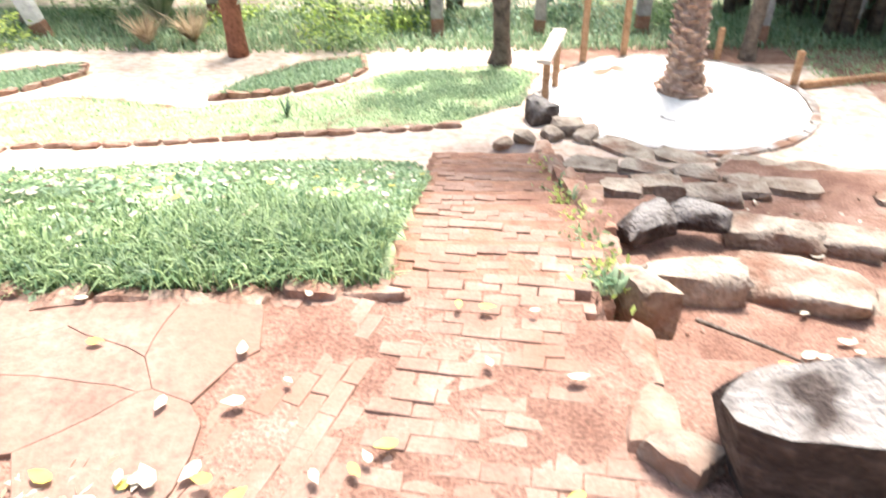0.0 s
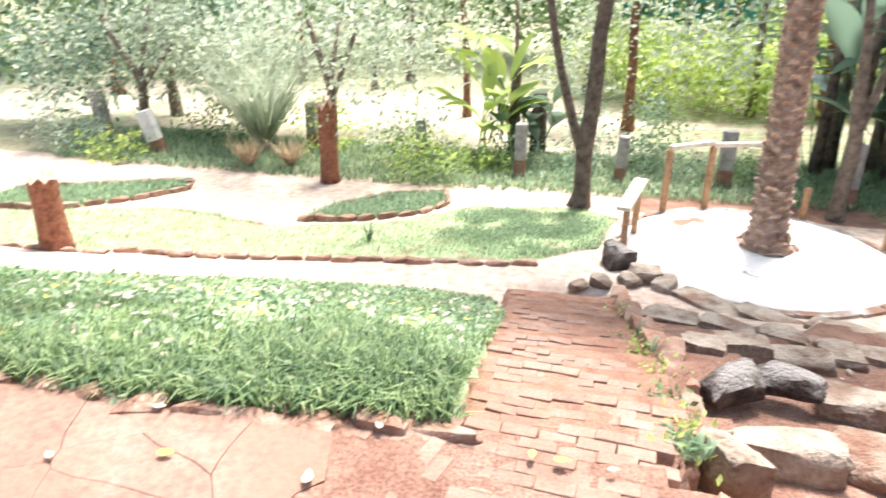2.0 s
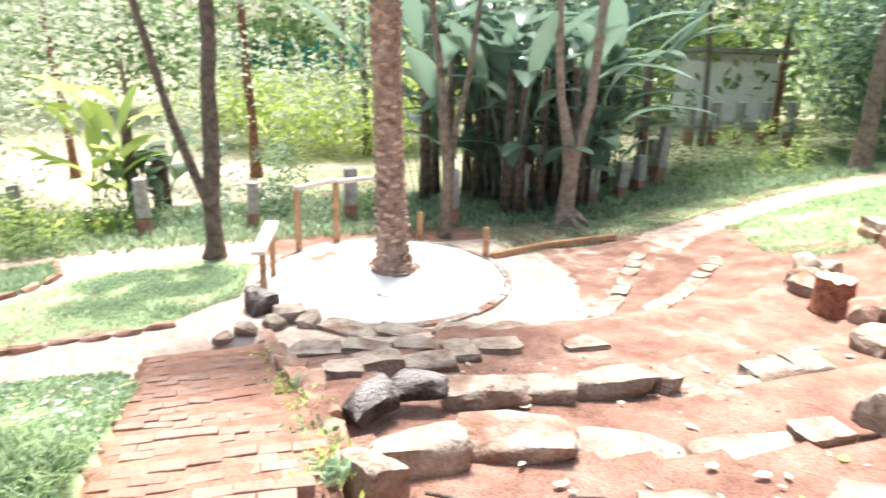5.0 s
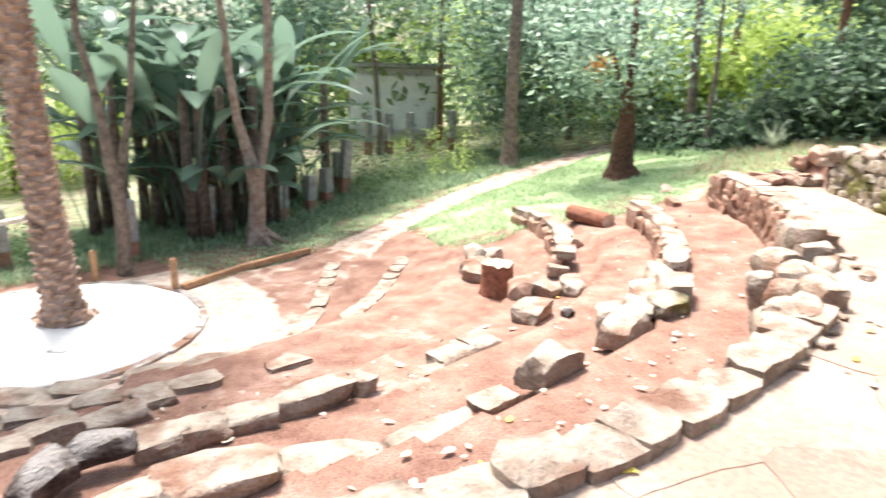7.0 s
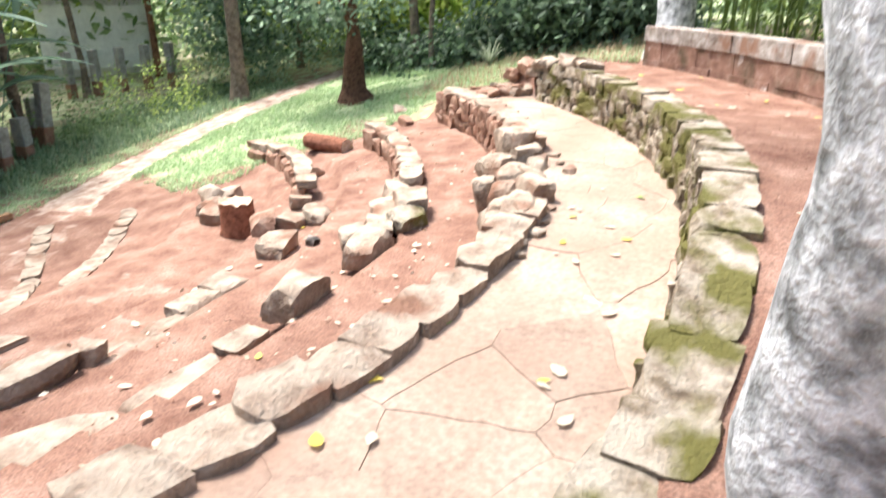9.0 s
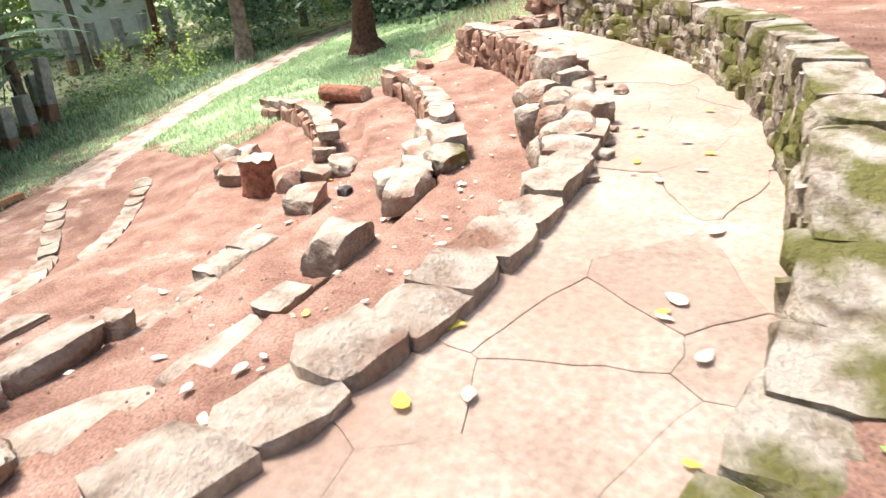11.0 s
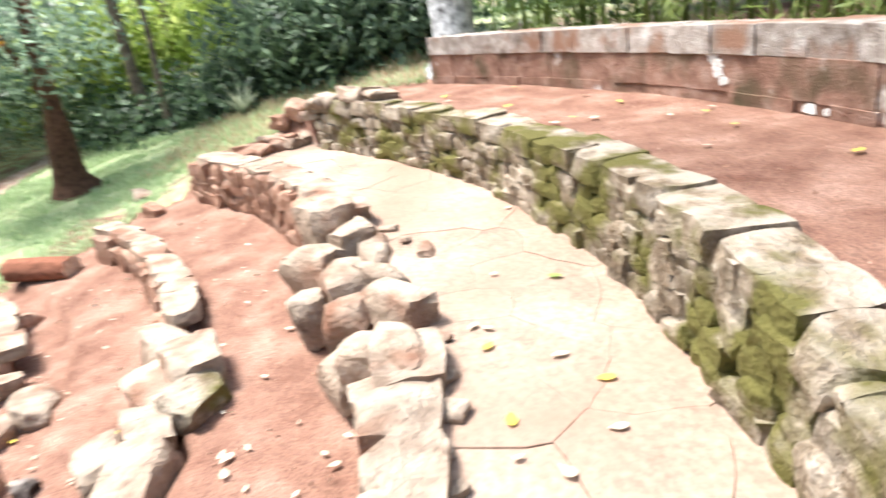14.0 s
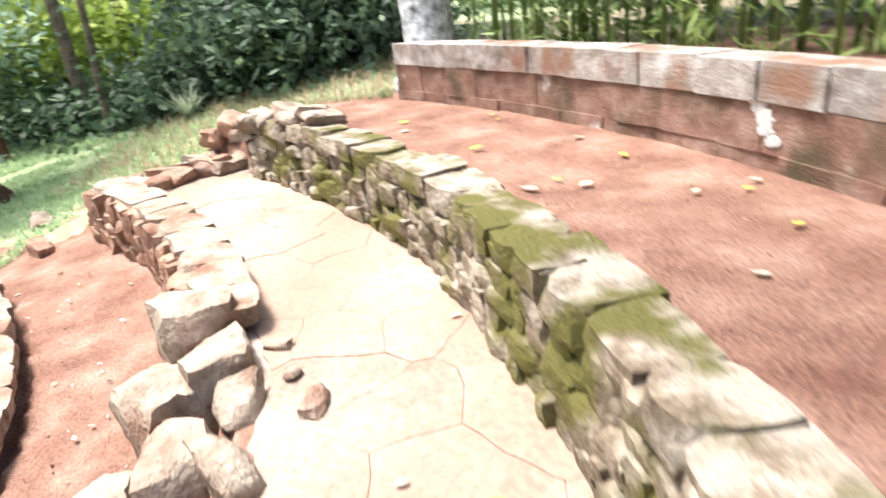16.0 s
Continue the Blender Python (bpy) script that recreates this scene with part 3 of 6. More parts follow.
q = random.Random(4)
flag_path = thing("flagstone_path", "curved path of large pale pinkish flagstones between stone edgings", "path", kind="structure")
box = (R_PATH * radians(-22), 8.3, R_PATH * radians(51), 9.55)
for poly in cells(scatter(box, 0.5, q), box):
    flagstone(flag_path, poly, 0.015, bend)
yard = thing("flagstone_yard", "yard of big irregular pinkish flagstones with earthy joints", "paving", kind="structure")
box = (-7.0, -1.2, -0.62, 2.2)
for poly in cells(scatter(box, 0.36, q), box):
    mx, my = sum(p[0] for p in poly) / len(poly), sum(p[1] for p in poly) / len(poly)
    if mx < -1.0 + 0.22 * (my - 1.5) + 0.25 * max(0, my - 1.9) and not (mx > -1.6 and my < 1.35):
        flagstone(yard, poly, 0.019, flat_place, M_yard, 0.001)


# ---- brick paving and the brick steps ----
def brick_mesh(seed):
    q = random.Random(seed)
    bm = bmesh.new()
    bmesh.ops.create_cube(bm, size=1.0)
    for v in bm.verts:
        v.co = Vector((v.co.x * 0.152, v.co.y * 0.07, v.co.z * 0.06))
        v.co += Vector((q.uniform(-0.004, 0.004), q.uniform(-0.004, 0.004), q.uniform(-0.003, 0.003)))
    bmesh.ops.bevel(bm, geom=bm.edges[:], offset=0.003, segments=1, affect="EDGES")
    me = bpy.data.meshes.new("brick")
    bm.to_mesh(me)
    bm.free()
    me.materials.append(M_brick)
    return me


BRICKS = [brick_mesh(k) for k in range(6)]


def lay(parent, x, y, z, turn, tilt=0.02):
    piece("brick", rnd.choice(BRICKS), parent, Matrix.LocRotScale((x, y, z), Euler((rnd.uniform(-tilt, tilt), rnd.uniform(-tilt, tilt), turn + rnd.uniform(-0.03, 0.03))), (1, 1, 1)))


paving = thing("brick_paving", "worn red brick paving laid in running bond", "paving", kind="structure")
turn = radians(72)
for i in range(-16, 17):
    for j in range(-18, 20):
        u, v = (i + (0.5 if j % 2 else 0)) * 0.155, j * 0.073
        x, y = -0.55 + u * math.cos(turn) - v * math.sin(turn), 1.75 + u * math.sin(turn) + v * math.cos(turn)
        if -1.1 + 0.25 * (y - 1.5) < x < -0.42 + 0.05 * (y - 2) and 0.95 < y < 2.3 + 0.1 * (x + 1) and rnd.random() < 0.97:
            lay(paving, x, y, -0.032 + 0.009 * rnd.random(), turn)
for j in range(26):
    for i in range(8):
        y = 0.6 + j * 0.073
        x = -0.32 + (i + (0.5 if j % 2 else 0)) * 0.155
        if x < 0.62 - 0.16 * (y - 1) and y < 2.45 and rnd.random() < 0.97:
            lay(paving, x, y - 0.12 * (x + 0.3), -0.033 + 0.01 * rnd.random(), radians(-7))
STEPS = 9
for k in range(STEPS):
    y0 = 2.48 + 0.47 * k
    z = -0.16 * (k + 1)
    x0, x1 = -0.4 - 0.012 * k, 0.5 + 0.004 * k
    st = thing("brick_step", "worn low brick step with a red earth edge", "step", "brick steps down the slope", at=((x0 + x1) / 2, y0, z))
    bm = bmesh.new()
    bmesh.ops.create_cube(bm, size=1.0)
    bmesh.ops.subdivide_edges(bm, edges=bm.edges[:], cuts=6, use_grid_fill=True)
    for v in bm.verts:
        v.co = Vector((v.co.x * (x1 - x0 + 0.16), (v.co.y + 0.5) * 0.52 - 0.08, v.co.z * 0.3 - 0.14))
        v.co += noise.noise_vector(v.co * 5 + Vector((k, 0, 0))) * 0.022
    for f in bm.faces:
        f.smooth = True
    part("bed", bm, M_rust, st)
    for j in range(6):
        for i in range(7):
            x = x0 + (i + (0.5 if j % 2 else 0)) * 0.155 + 0.05
            if x < x1 + 0.02 and rnd.random() < 0.86:
                lay(st, x - (x0 + x1) / 2, 0.02 + j * 0.073 - 0.1 * (x - x0) + 0.03 * math.sin(k * 2 + x * 5), 0.012 * rnd.random() - 0.018 + (0.012 if j == 0 else 0), radians(-6), 0.06)

# ---- stone rows of the terraces ----
def stone_row(name, label, r, a0, a1, length, depth, top, foot, mat=M_stone, slab=True, wob=0.06, skip=0.0, tilt=0.08, group="rows of terrace stones"):
    """A curved row of stones along the circle of radius r from angle a0 to a1; top(a), foot(a): heights."""
    ob = thing(name, label, "edging", group)
    a = a0
    while a < a1:
        L = rnd.uniform(*length)
        step = math.degrees(L / r)
        if rnd.random() >= skip:
            mid = a + step / 2
            x, y = spot(r + rnd.uniform(-wob, wob), mid)
            t, f = top(mid) + rnd.uniform(-0.03, 0.03), foot(mid) - 0.06
            stone(ob, (x, y, (t + f) / 2), (L * 1.16, rnd.uniform(*depth), max(0.1, t - f)), radians(mid) + rnd.uniform(-0.07, 0.07), mat, slab, tilt * 0.7)
        a += step
    return ob


def level(r):
    return lambda a: ground(*spot(r, a))


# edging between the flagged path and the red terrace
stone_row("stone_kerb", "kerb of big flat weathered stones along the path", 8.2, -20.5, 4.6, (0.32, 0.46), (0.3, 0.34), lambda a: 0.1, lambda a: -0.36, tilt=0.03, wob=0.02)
# heap of loose rocks where the kerb has fallen in
HEAP = [(4.98, 1.2, 0.0, 0.42, 0.36, 0.24, 0.2), (5.3, 1.16, 0.06, 0.56, 0.3, 0.26, 0.5), (5.86, 1.22, 0.06, 0.62, 0.28, 0.3, 0.55), (6.02, 1.52, -0.08, 0.36, 0.32, 0.32, 1.1), (6.48, 1.6, -0.03, 0.54, 0.36, 0.3, 0.4),
        (6.36, 1.36, 0.04, 0.46, 0.2, 0.2, 0.7), (6.36, 1.82, -0.2, 0.22, 0.3, 0.42, 0.3), (6.98, 1.88, -0.12, 0.7, 0.42, 0.48, 0.75), (7.12, 1.64, 0.04, 0.56, 0.4, 0.28, 0.5), (6.78, 1.44, 0.02, 0.4, 0.26, 0.18, 0.2),
        (5.66, 1.5, -0.2, 0.44, 0.32, 0.32, 0.5), (5.5, 1.34, -0.04, 0.4, 0.26, 0.26, 1.2)]
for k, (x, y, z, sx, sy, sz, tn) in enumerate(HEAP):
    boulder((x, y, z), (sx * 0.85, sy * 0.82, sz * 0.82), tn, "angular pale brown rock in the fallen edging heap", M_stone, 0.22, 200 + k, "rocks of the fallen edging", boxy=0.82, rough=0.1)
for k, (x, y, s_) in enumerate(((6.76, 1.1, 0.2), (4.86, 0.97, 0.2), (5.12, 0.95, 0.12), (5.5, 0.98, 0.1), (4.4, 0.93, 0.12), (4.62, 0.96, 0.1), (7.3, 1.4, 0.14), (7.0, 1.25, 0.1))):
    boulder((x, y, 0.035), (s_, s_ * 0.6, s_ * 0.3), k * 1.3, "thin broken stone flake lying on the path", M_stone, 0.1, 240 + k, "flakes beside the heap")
# low retaining wall of red stones at the far half of the path
low_wall = thing("low_stone_wall", "low dry wall of red-stained rubble with flat grey top stones", "wall")
for course in range(4):
    a = 22.0 + 0.6 * course
    while a < 48.5:
        L = rnd.uniform(0.14, 0.3)
        step = math.degrees(L / 8.1)
        x, y = spot(8.07 + rnd.uniform(-0.03, 0.02), a + step / 2)
        base = ground(*spot(7.9, a))
        z = base + 0.06 + course * (0.14 - base) / 4.3
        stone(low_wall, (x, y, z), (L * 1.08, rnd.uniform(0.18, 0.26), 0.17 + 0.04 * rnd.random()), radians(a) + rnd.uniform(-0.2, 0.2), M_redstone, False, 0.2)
        a += step
a = 21.5
while a < 48.5:
    L = rnd.uniform(0.3, 0.5)
    step = math.degrees(L / 8.2)
    x, y = spot(8.2, a + step / 2)
    stone(low_wall, (x, y, 0.12), (L * 1.04, 0.36, 0.12), radians(a + step / 2), M_stone, True, 0.04, "cap_stone")
    a += step
boulder((7.5, 1.88, 0.06), (0.46, 0.42, 0.4), 0.5, "rounded grey boulder ending the low wall", M_stone, 0.1, 301, boxy=0.45)

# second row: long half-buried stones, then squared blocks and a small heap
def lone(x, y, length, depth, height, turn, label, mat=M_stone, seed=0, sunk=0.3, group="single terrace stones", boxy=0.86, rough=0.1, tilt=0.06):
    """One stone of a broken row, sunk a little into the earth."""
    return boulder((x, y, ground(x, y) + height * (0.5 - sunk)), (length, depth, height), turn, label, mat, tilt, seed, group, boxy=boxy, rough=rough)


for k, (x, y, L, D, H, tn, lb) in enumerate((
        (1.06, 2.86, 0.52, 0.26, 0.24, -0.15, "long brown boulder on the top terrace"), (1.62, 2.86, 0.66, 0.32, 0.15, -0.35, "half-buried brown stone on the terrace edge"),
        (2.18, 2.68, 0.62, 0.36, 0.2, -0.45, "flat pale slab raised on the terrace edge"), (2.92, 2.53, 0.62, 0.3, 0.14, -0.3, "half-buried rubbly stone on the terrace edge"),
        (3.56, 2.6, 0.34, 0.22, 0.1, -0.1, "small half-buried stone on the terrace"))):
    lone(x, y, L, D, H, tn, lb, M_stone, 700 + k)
boulder((0.74, 2.55, -0.26), (0.24, 0.28, 0.34), 0.3, "rounded brown boulder at the terrace corner", M_stone, 0.1, 312, boxy=0.7)
# M_grey puts the dark of shaded faces into these three rocks' colour
boulder((0.98, 3.58, -0.43), (0.38, 0.22, 0.17), 0.5, "dark grey rock with the shade of a hollow side painted in", M_grey, 0.12, 310)
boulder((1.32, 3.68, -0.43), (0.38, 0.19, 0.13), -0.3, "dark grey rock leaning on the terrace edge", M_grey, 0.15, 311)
boulder((0.97, 1.36, 0.2), (0.56, 0.46, 0.54), -0.3, "big weathered boulder, shaded face painted blackish and lit top pale, beside the brick paving", M_grey, 0.12, 314, boxy=0.8, rough=0.17, lean=0.45)
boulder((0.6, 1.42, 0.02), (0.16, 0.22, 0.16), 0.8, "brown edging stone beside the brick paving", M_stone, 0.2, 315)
boulder((4.02, 2.44, -0.38), (0.5, 0.28, 0.26), 0.0, "big squared brown stone block on the terrace", M_stone, 0.05, 320, boxy=0.92, rough=0.09)
boulder((5.14, 2.47, -0.42), (0.52, 0.26, 0.24), 0.08, "long squared stone on the terrace edge", M_stone, 0.06, 321, boxy=0.92, rough=0.09)
for k, (x, y, z, sx, sy, sz, tn) in enumerate(((5.8, 2.4, -0.36, 0.38, 0.26, 0.2, -0.4), (5.62, 2.62, -0.42, 0.4, 0.26, 0.2, 0.4), (5.98, 2.72, -0.42, 0.44, 0.26, 0.24, 0.7), (6.14, 2.54, -0.34, 0.5, 0.34, 0.32, 0.5), (6.5, 2.84, -0.4, 0.5, 0.3, 0.28, 0.6), (5.42, 2.78, -0.48, 0.4, 0.24, 0.22, 0.6))):
    boulder((x, y, z), (sx, sy, sz), tn, "mossy greenish brown flat rock in a small heap" if k == 0 else "angular brown rock in a small heap", M_moss if k == 0 else M_stone, 0.2, 330 + k, "small rock heap", boxy=0.84)


def low_row(name, label, r, a0, a1, height):
    """A low curved retaining edge: red face stones under flat pale top stones."""
    ob = thing(name, label, "wall", "low terrace walls")
    a = a0
    while a < a1:
        L = rnd.uniform(0.16, 0.34)
        mid = a + math.degrees(L / r) / 2
        foot = ground(*spot(r - 0.2, mid))
        x, y = spot(r - 0.04 + rnd.uniform(-0.03, 0.02), mid)
        h = height * rnd.uniform(0.85, 1.1)
        stone(ob, (x, y, foot + h / 2 - 0.04), (L * 1.05, rnd.uniform(0.16, 0.22), h), radians(mid) + rnd.uniform(-0.12, 0.12), M_redstone, False, 0.12, "face_stone")
        a += math.degrees(L / r)
    a = a0 - 0.5
    while a < a1:
        L = rnd.uniform(0.28, 0.5)
        mid = a + math.degrees(L / r) / 2
        x, y = spot(r + 0.06 + rnd.uniform(-0.02, 0.02), mid)
        stone(ob, (x, y, ground(*spot(r - 0.2, mid)) + height - 0.01), (L * 1.1, rnd.uniform(0.24, 0.28), 0.1), radians(mid) + rnd.uniform(-0.04, 0.04), M_stone, True, 0.02, "top_stone")
        a += math.degrees(L / r)
    return ob


low_row("low_terrace_wall", "low curved edge of red stones with a pale flat top", 6.8, 21, 48, 0.3)
boulder((*spot(7.6, 52), ground(*spot(7.6, 52)) + 0.05), (0.4, 0.2, 0.14), 0.9, "flat red stone lying on the bare earth", M_redstone, 0.1, 341)

# third row: stones laid end to end with gaps
for k, (x, y, L, D, H, tn) in enumerate(((1.66, 3.66, 0.34, 0.24, 0.16, -0.2), (1.92, 3.62, 0.3, 0.24, 0.16, -0.3), (2.2, 3.58, 0.38, 0.22, 0.15, -0.35), (2.68, 3.52, 0.62, 0.22, 0.17, -0.2), (3.05, 3.44, 0.16, 0.18, 0.16, 0.2), (3.3, 3.48, 0.46, 0.26, 0.2, -0.2), (3.74, 3.5, 0.34, 0.24, 0.17, -0.1), (4.18, 3.58, 0.52, 0.24, 0.18, 0.12), (4.58, 3.6, 0.36, 0.28, 0.18, 0.1))):
    lone(x, y, L, D, H, tn, "flat-topped pale stone in the middle row of the terraces", M_stone, 720 + k, 0.2, "middle row of terrace stones", 0.9)
# fourth row, worn and half lost
for k, (x, y, L, D, H, tn) in enumerate(((0.95, 4.22, 0.3, 0.24, 0.2, -0.4), (1.24, 4.42, 0.38, 0.24, 0.2, 0.1), (1.68, 4.62, 0.5, 0.24, 0.18, -0.05), (2.05, 4.75, 0.3, 0.2, 0.12, -0.1), (3.06, 4.45, 0.36, 0.26, 0.12, -0.1), (2.6, 4.62, 0.34, 0.22, 0.1, -0.2))):
    lone(x, y, L, D, H * 0.7, tn, "worn flat stone in the fourth terrace row", M_stone, 740 + k, 0.25, "fourth row of terrace stones", 0.9)
for k, (x, y, L, D, H, tn) in enumerate(((0.98, 5.72, 0.52, 0.3, 0.16, -0.2), (1.44, 5.5, 0.46, 0.26, 0.14, -0.35), (1.82, 5.35, 0.36, 0.24, 0.12, -0.3), (2.2, 5.25, 0.28, 0.22, 0.14, -0.2), (2.56, 5.16, 0.44, 0.26, 0.14, -0.25), (3.4, 5.0, 0.4, 0.24, 0.08, -0.1))):
    lone(x, y, L, D, H * 0.7, tn, "low worn stone in the fifth terrace row", M_stone, 760 + k, 0.25, "fifth row of terrace stones", 0.9)
stone_row("terrace_edging", "thin pale slabs edging the lowest terrace", 3.78, -54, -8, (0.5, 0.9), (0.3, 0.36), lambda a: ground(*spot(3.5, a)) + 0.03, lambda a: ground(*spot(4.1, a)) - 0.04, wob=0.02, tilt=0.02)
low_row("low_terrace_wall", "low curved edge of reddish stones with a pale worn top", 5.5, 31, 64, 0.24)
for (x0, y0, x1, y1) in ((3.98, 5.7, 6.4, 8.3), (4.75, 5.8, 7.1, 7.4)):
    ob = thing("stone_edging", "line of small pale stones sunk in the earth", "edging", "straight stone lines")
    n = 9
    for k in range(n):
        t = (k + 0.5) / n
        x, y = x0 + (x1 - x0) * t, y0 + (y1 - y0) * t
        stone(ob, (x, y, ground(x, y) - 0.015), (0.4, 0.22, 0.1), math.atan2(y1 - y0, x1 - x0) + rnd.uniform(-0.15, 0.15), M_stone, True, 0.06)
for k, (x, y, sx, sy, sz, tn, mt, lb) in enumerate((
        (6.14, 4.36, 0.44, 0.26, 0.24, 0.7, M_redstone, "split reddish rock leaning beside the tree stump"), (5.62, 3.8, 0.46, 0.3, 0.2, 0.2, M_stone, "pale flat rock lying in front of the stump"), (6.36, 4.1, 0.36, 0.28, 0.16, 0.1, M_stone, "loose pale rock near the tree stump"),
        (6.62, 3.96, 0.44, 0.32, 0.18, 0.3, M_stone, "flat dark-edged rock near the tree stump"), (6.66, 5.52, 0.42, 0.32, 0.2, 0.6, M_stone, "loose pale rock near the tree stump"), (6.9, 5.72, 0.4, 0.3, 0.24, 0.2, M_stone, "loose pale rock near the tree stump"),
        (7.28, 6.05, 0.36, 0.3, 0.28, 0.9, M_stone, "loose pale rock near the tree stump"), (7.42, 5.86, 0.38, 0.26, 0.2, 0.4, M_stone, "loose pale rock near the tree stump"), (5.46, 3.26, 0.12, 0.1, 0.1, 0.0, M_grey, "small dark stone on the bare earth"),
        (7.0, 4.45, 0.36, 0.26, 0.16, 0.8, M_stone, "loose pale rock near the tree stump"), (8.15, 5.05, 0.42, 0.22, 0.16, -0.3, M_redstone, "short dark red stone on the bare earth"))):
    boulder((x, y, ground(x, y) + sz * 0.36), (sx, sy, sz), tn, lb, mt, 0.18, 360 + k, "rocks round the stump", boxy=0.82)
boulder((11.4, 5.2, ground(11.4, 5.2) + 0.04), (0.5, 0.24, 0.1), 0.5, "flat stone slab lying at the grass edge", M_stone, 0.1, 380)


def log(pos, length, radius, turn, label, upright=False, jag=0.03, name="log"):
    """A cut trunk with a ridged outside and a paler cut face at each end."""
    ob = thing(name, label, "log", at=pos)
    bm = bmesh.new()
    n, rings = 18, 7
    grid = []
    for i in range(rings):
        t = i / (rings - 1)
        ring = []
        for k in range(n):
            an = 2 * math.pi * k / n
            r = radius * (1 + 0.12 * noise.noise(Vector((math.cos(an) * 2, math.sin(an) * 2, length + t))) + 0.05 * (k % 2) + (0.25 * (1 - t) ** 4 if upright else 0))
            zz = t * length + (jag * noise.noise(Vector((math.cos(an) * 3, math.sin(an) * 3, 9))) if i == rings - 1 else 0)
            ring.append(bm.verts.new((r * math.cos(an), r * math.sin(an), zz)))
        grid.append(ring)
    for a, b in zip(grid, grid[1:]):
        for k in range(n):
            bm.faces.new((a[k], a[(k + 1) % n], b[(k + 1) % n], b[k])).smooth = True
    bm.faces.new(grid[0][::-1])
    tops = [v.co.copy() for v in grid[-1]]
    part("bark", bm, M_log, ob)
    bm = bmesh.new()
    bm.faces.new([bm.verts.new(c * 0.985 + Vector((0, 0, 0.004 + 0.015 * c.length))) for c in tops])
    bmesh.ops.poke(bm, faces=bm.faces[:])
    part("cut_face", bm, M_cut, ob, "pale sawn end")
    if not upright:
        ob.rotation_euler = (0, radians(90), turn)
    return ob


log((6.4, 4.92, ground(6.4, 4.92) - 0.03), 0.42, 0.19, 0, "cut reddish tree stump standing in bare earth", True, 0.05, "tree_stump")
log((9.29, 5.8, ground(9.2, 5.4) + 0.1), 0.82, 0.125, radians(-102), "short reddish log lying on the bare earth")
log((-6.15, 6.72, ground(-6.15, 6.72) - 0.05), 0.95, 0.16, 0, "dark red burnt post stump at the path kerb", True, 0.1, "post_stump")
log((-3.95, 10.5, ground(-3.95, 10.5) - 0.05), 1.35, 0.14, 0, "broken dark red dead trunk in the planting bed", True, 0.2, "dead_trunk")

# ---- rubble wall on the uphill side of the path ----
def bank_top(a):
    """Height of the bank wall's top, which sinks to the path at its near end."""
    return 0.05 + 0.53 * smooth(-15, 5, a)


bank_wall = thing("bank_wall", "mossy dry stone wall holding the bank beside the path", "wall")
bm = bmesh.new()
v = []
for i in range(56):
    a = -11 + i
    v.append([bm.verts.new((*spot(r, a), z)) for r, z in ((9.54, -0.1), (9.57, bank_top(a) - 0.12), (9.84, bank_top(a) - 0.12), (9.84, -0.1))])
for p, s in zip(v, v[1:]):
    for k in range(3):
        bm.faces.new((p[k], s[k], s[k + 1], p[k + 1]))
bm.faces.new(v[0]), bm.faces.new(v[-1][::-1])
bmesh.ops.recalc_face_normals(bm, faces=bm.faces[:])
part("mortar_core", bm, M_mortar, bank_wall, "dark earthy mortar between the stones")
for course in range(5):
    a = -11.0 + course * 0.7
    while a < 43.8:
        L = rnd.uniform(0.12, 0.3)
        h = rnd.uniform(0.1, 0.16)
        step = math.degrees(L / 9.5)
        z = 0.05 + course * 0.105 + rnd.uniform(-0.02, 0.02)
        if z < bank_top(a) - 0.06:
            x, y = spot(9.5 + 0.015 * course + rnd.uniform(-0.035, 0.03), a + step / 2)
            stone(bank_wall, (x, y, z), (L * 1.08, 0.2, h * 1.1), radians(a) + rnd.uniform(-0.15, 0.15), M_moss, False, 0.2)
        a += step
a = -11.5
while a < 44:
    L = rnd.uniform(0.26, 0.5)
    step = math.degrees(L / 9.65)
    x, y = spot(9.61, a + step / 2)
    slope = math.atan2(bank_top(a + step) - bank_top(a), L)
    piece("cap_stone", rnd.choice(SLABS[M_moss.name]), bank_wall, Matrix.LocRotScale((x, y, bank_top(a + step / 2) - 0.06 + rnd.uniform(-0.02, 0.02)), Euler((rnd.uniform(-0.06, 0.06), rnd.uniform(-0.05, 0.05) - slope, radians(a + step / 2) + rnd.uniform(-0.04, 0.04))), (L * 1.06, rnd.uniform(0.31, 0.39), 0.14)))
    a += step
for k in range(16):
    a = 38 + 0.55 * k
    x, y = spot(9.62 + rnd.uniform(-0.15, 0.2), a)
    boulder((x, y, 0.58 - 0.03 * max(0, k - 9) + rnd.uniform(0, 0.1)), (rnd.uniform(0.3, 0.5), rnd.uniform(0.2, 0.3), rnd.uniform(0.09, 0.16)), rnd.uniform(0, 3), "loose flat grey slab on the broken wall end", M_stone, 0.2, 400 + k, "loose slabs on the wall end")
for k in range(22):
    a, r = rnd.uniform(46.5, 51), rnd.uniform(8.3, 9.8)
    x, y = spot(r, a)
    boulder((x, y, ground(x, y) + 0.07), (rnd.uniform(0.2, 0.45), rnd.uniform(0.15, 0.3), rnd.uniform(0.12, 0.22)), rnd.uniform(0, 3), "reddish rubble stone at the end of the path", M_redstone if k % 3 else M_stone, 0.3, 430 + k, "rubble at the path end")

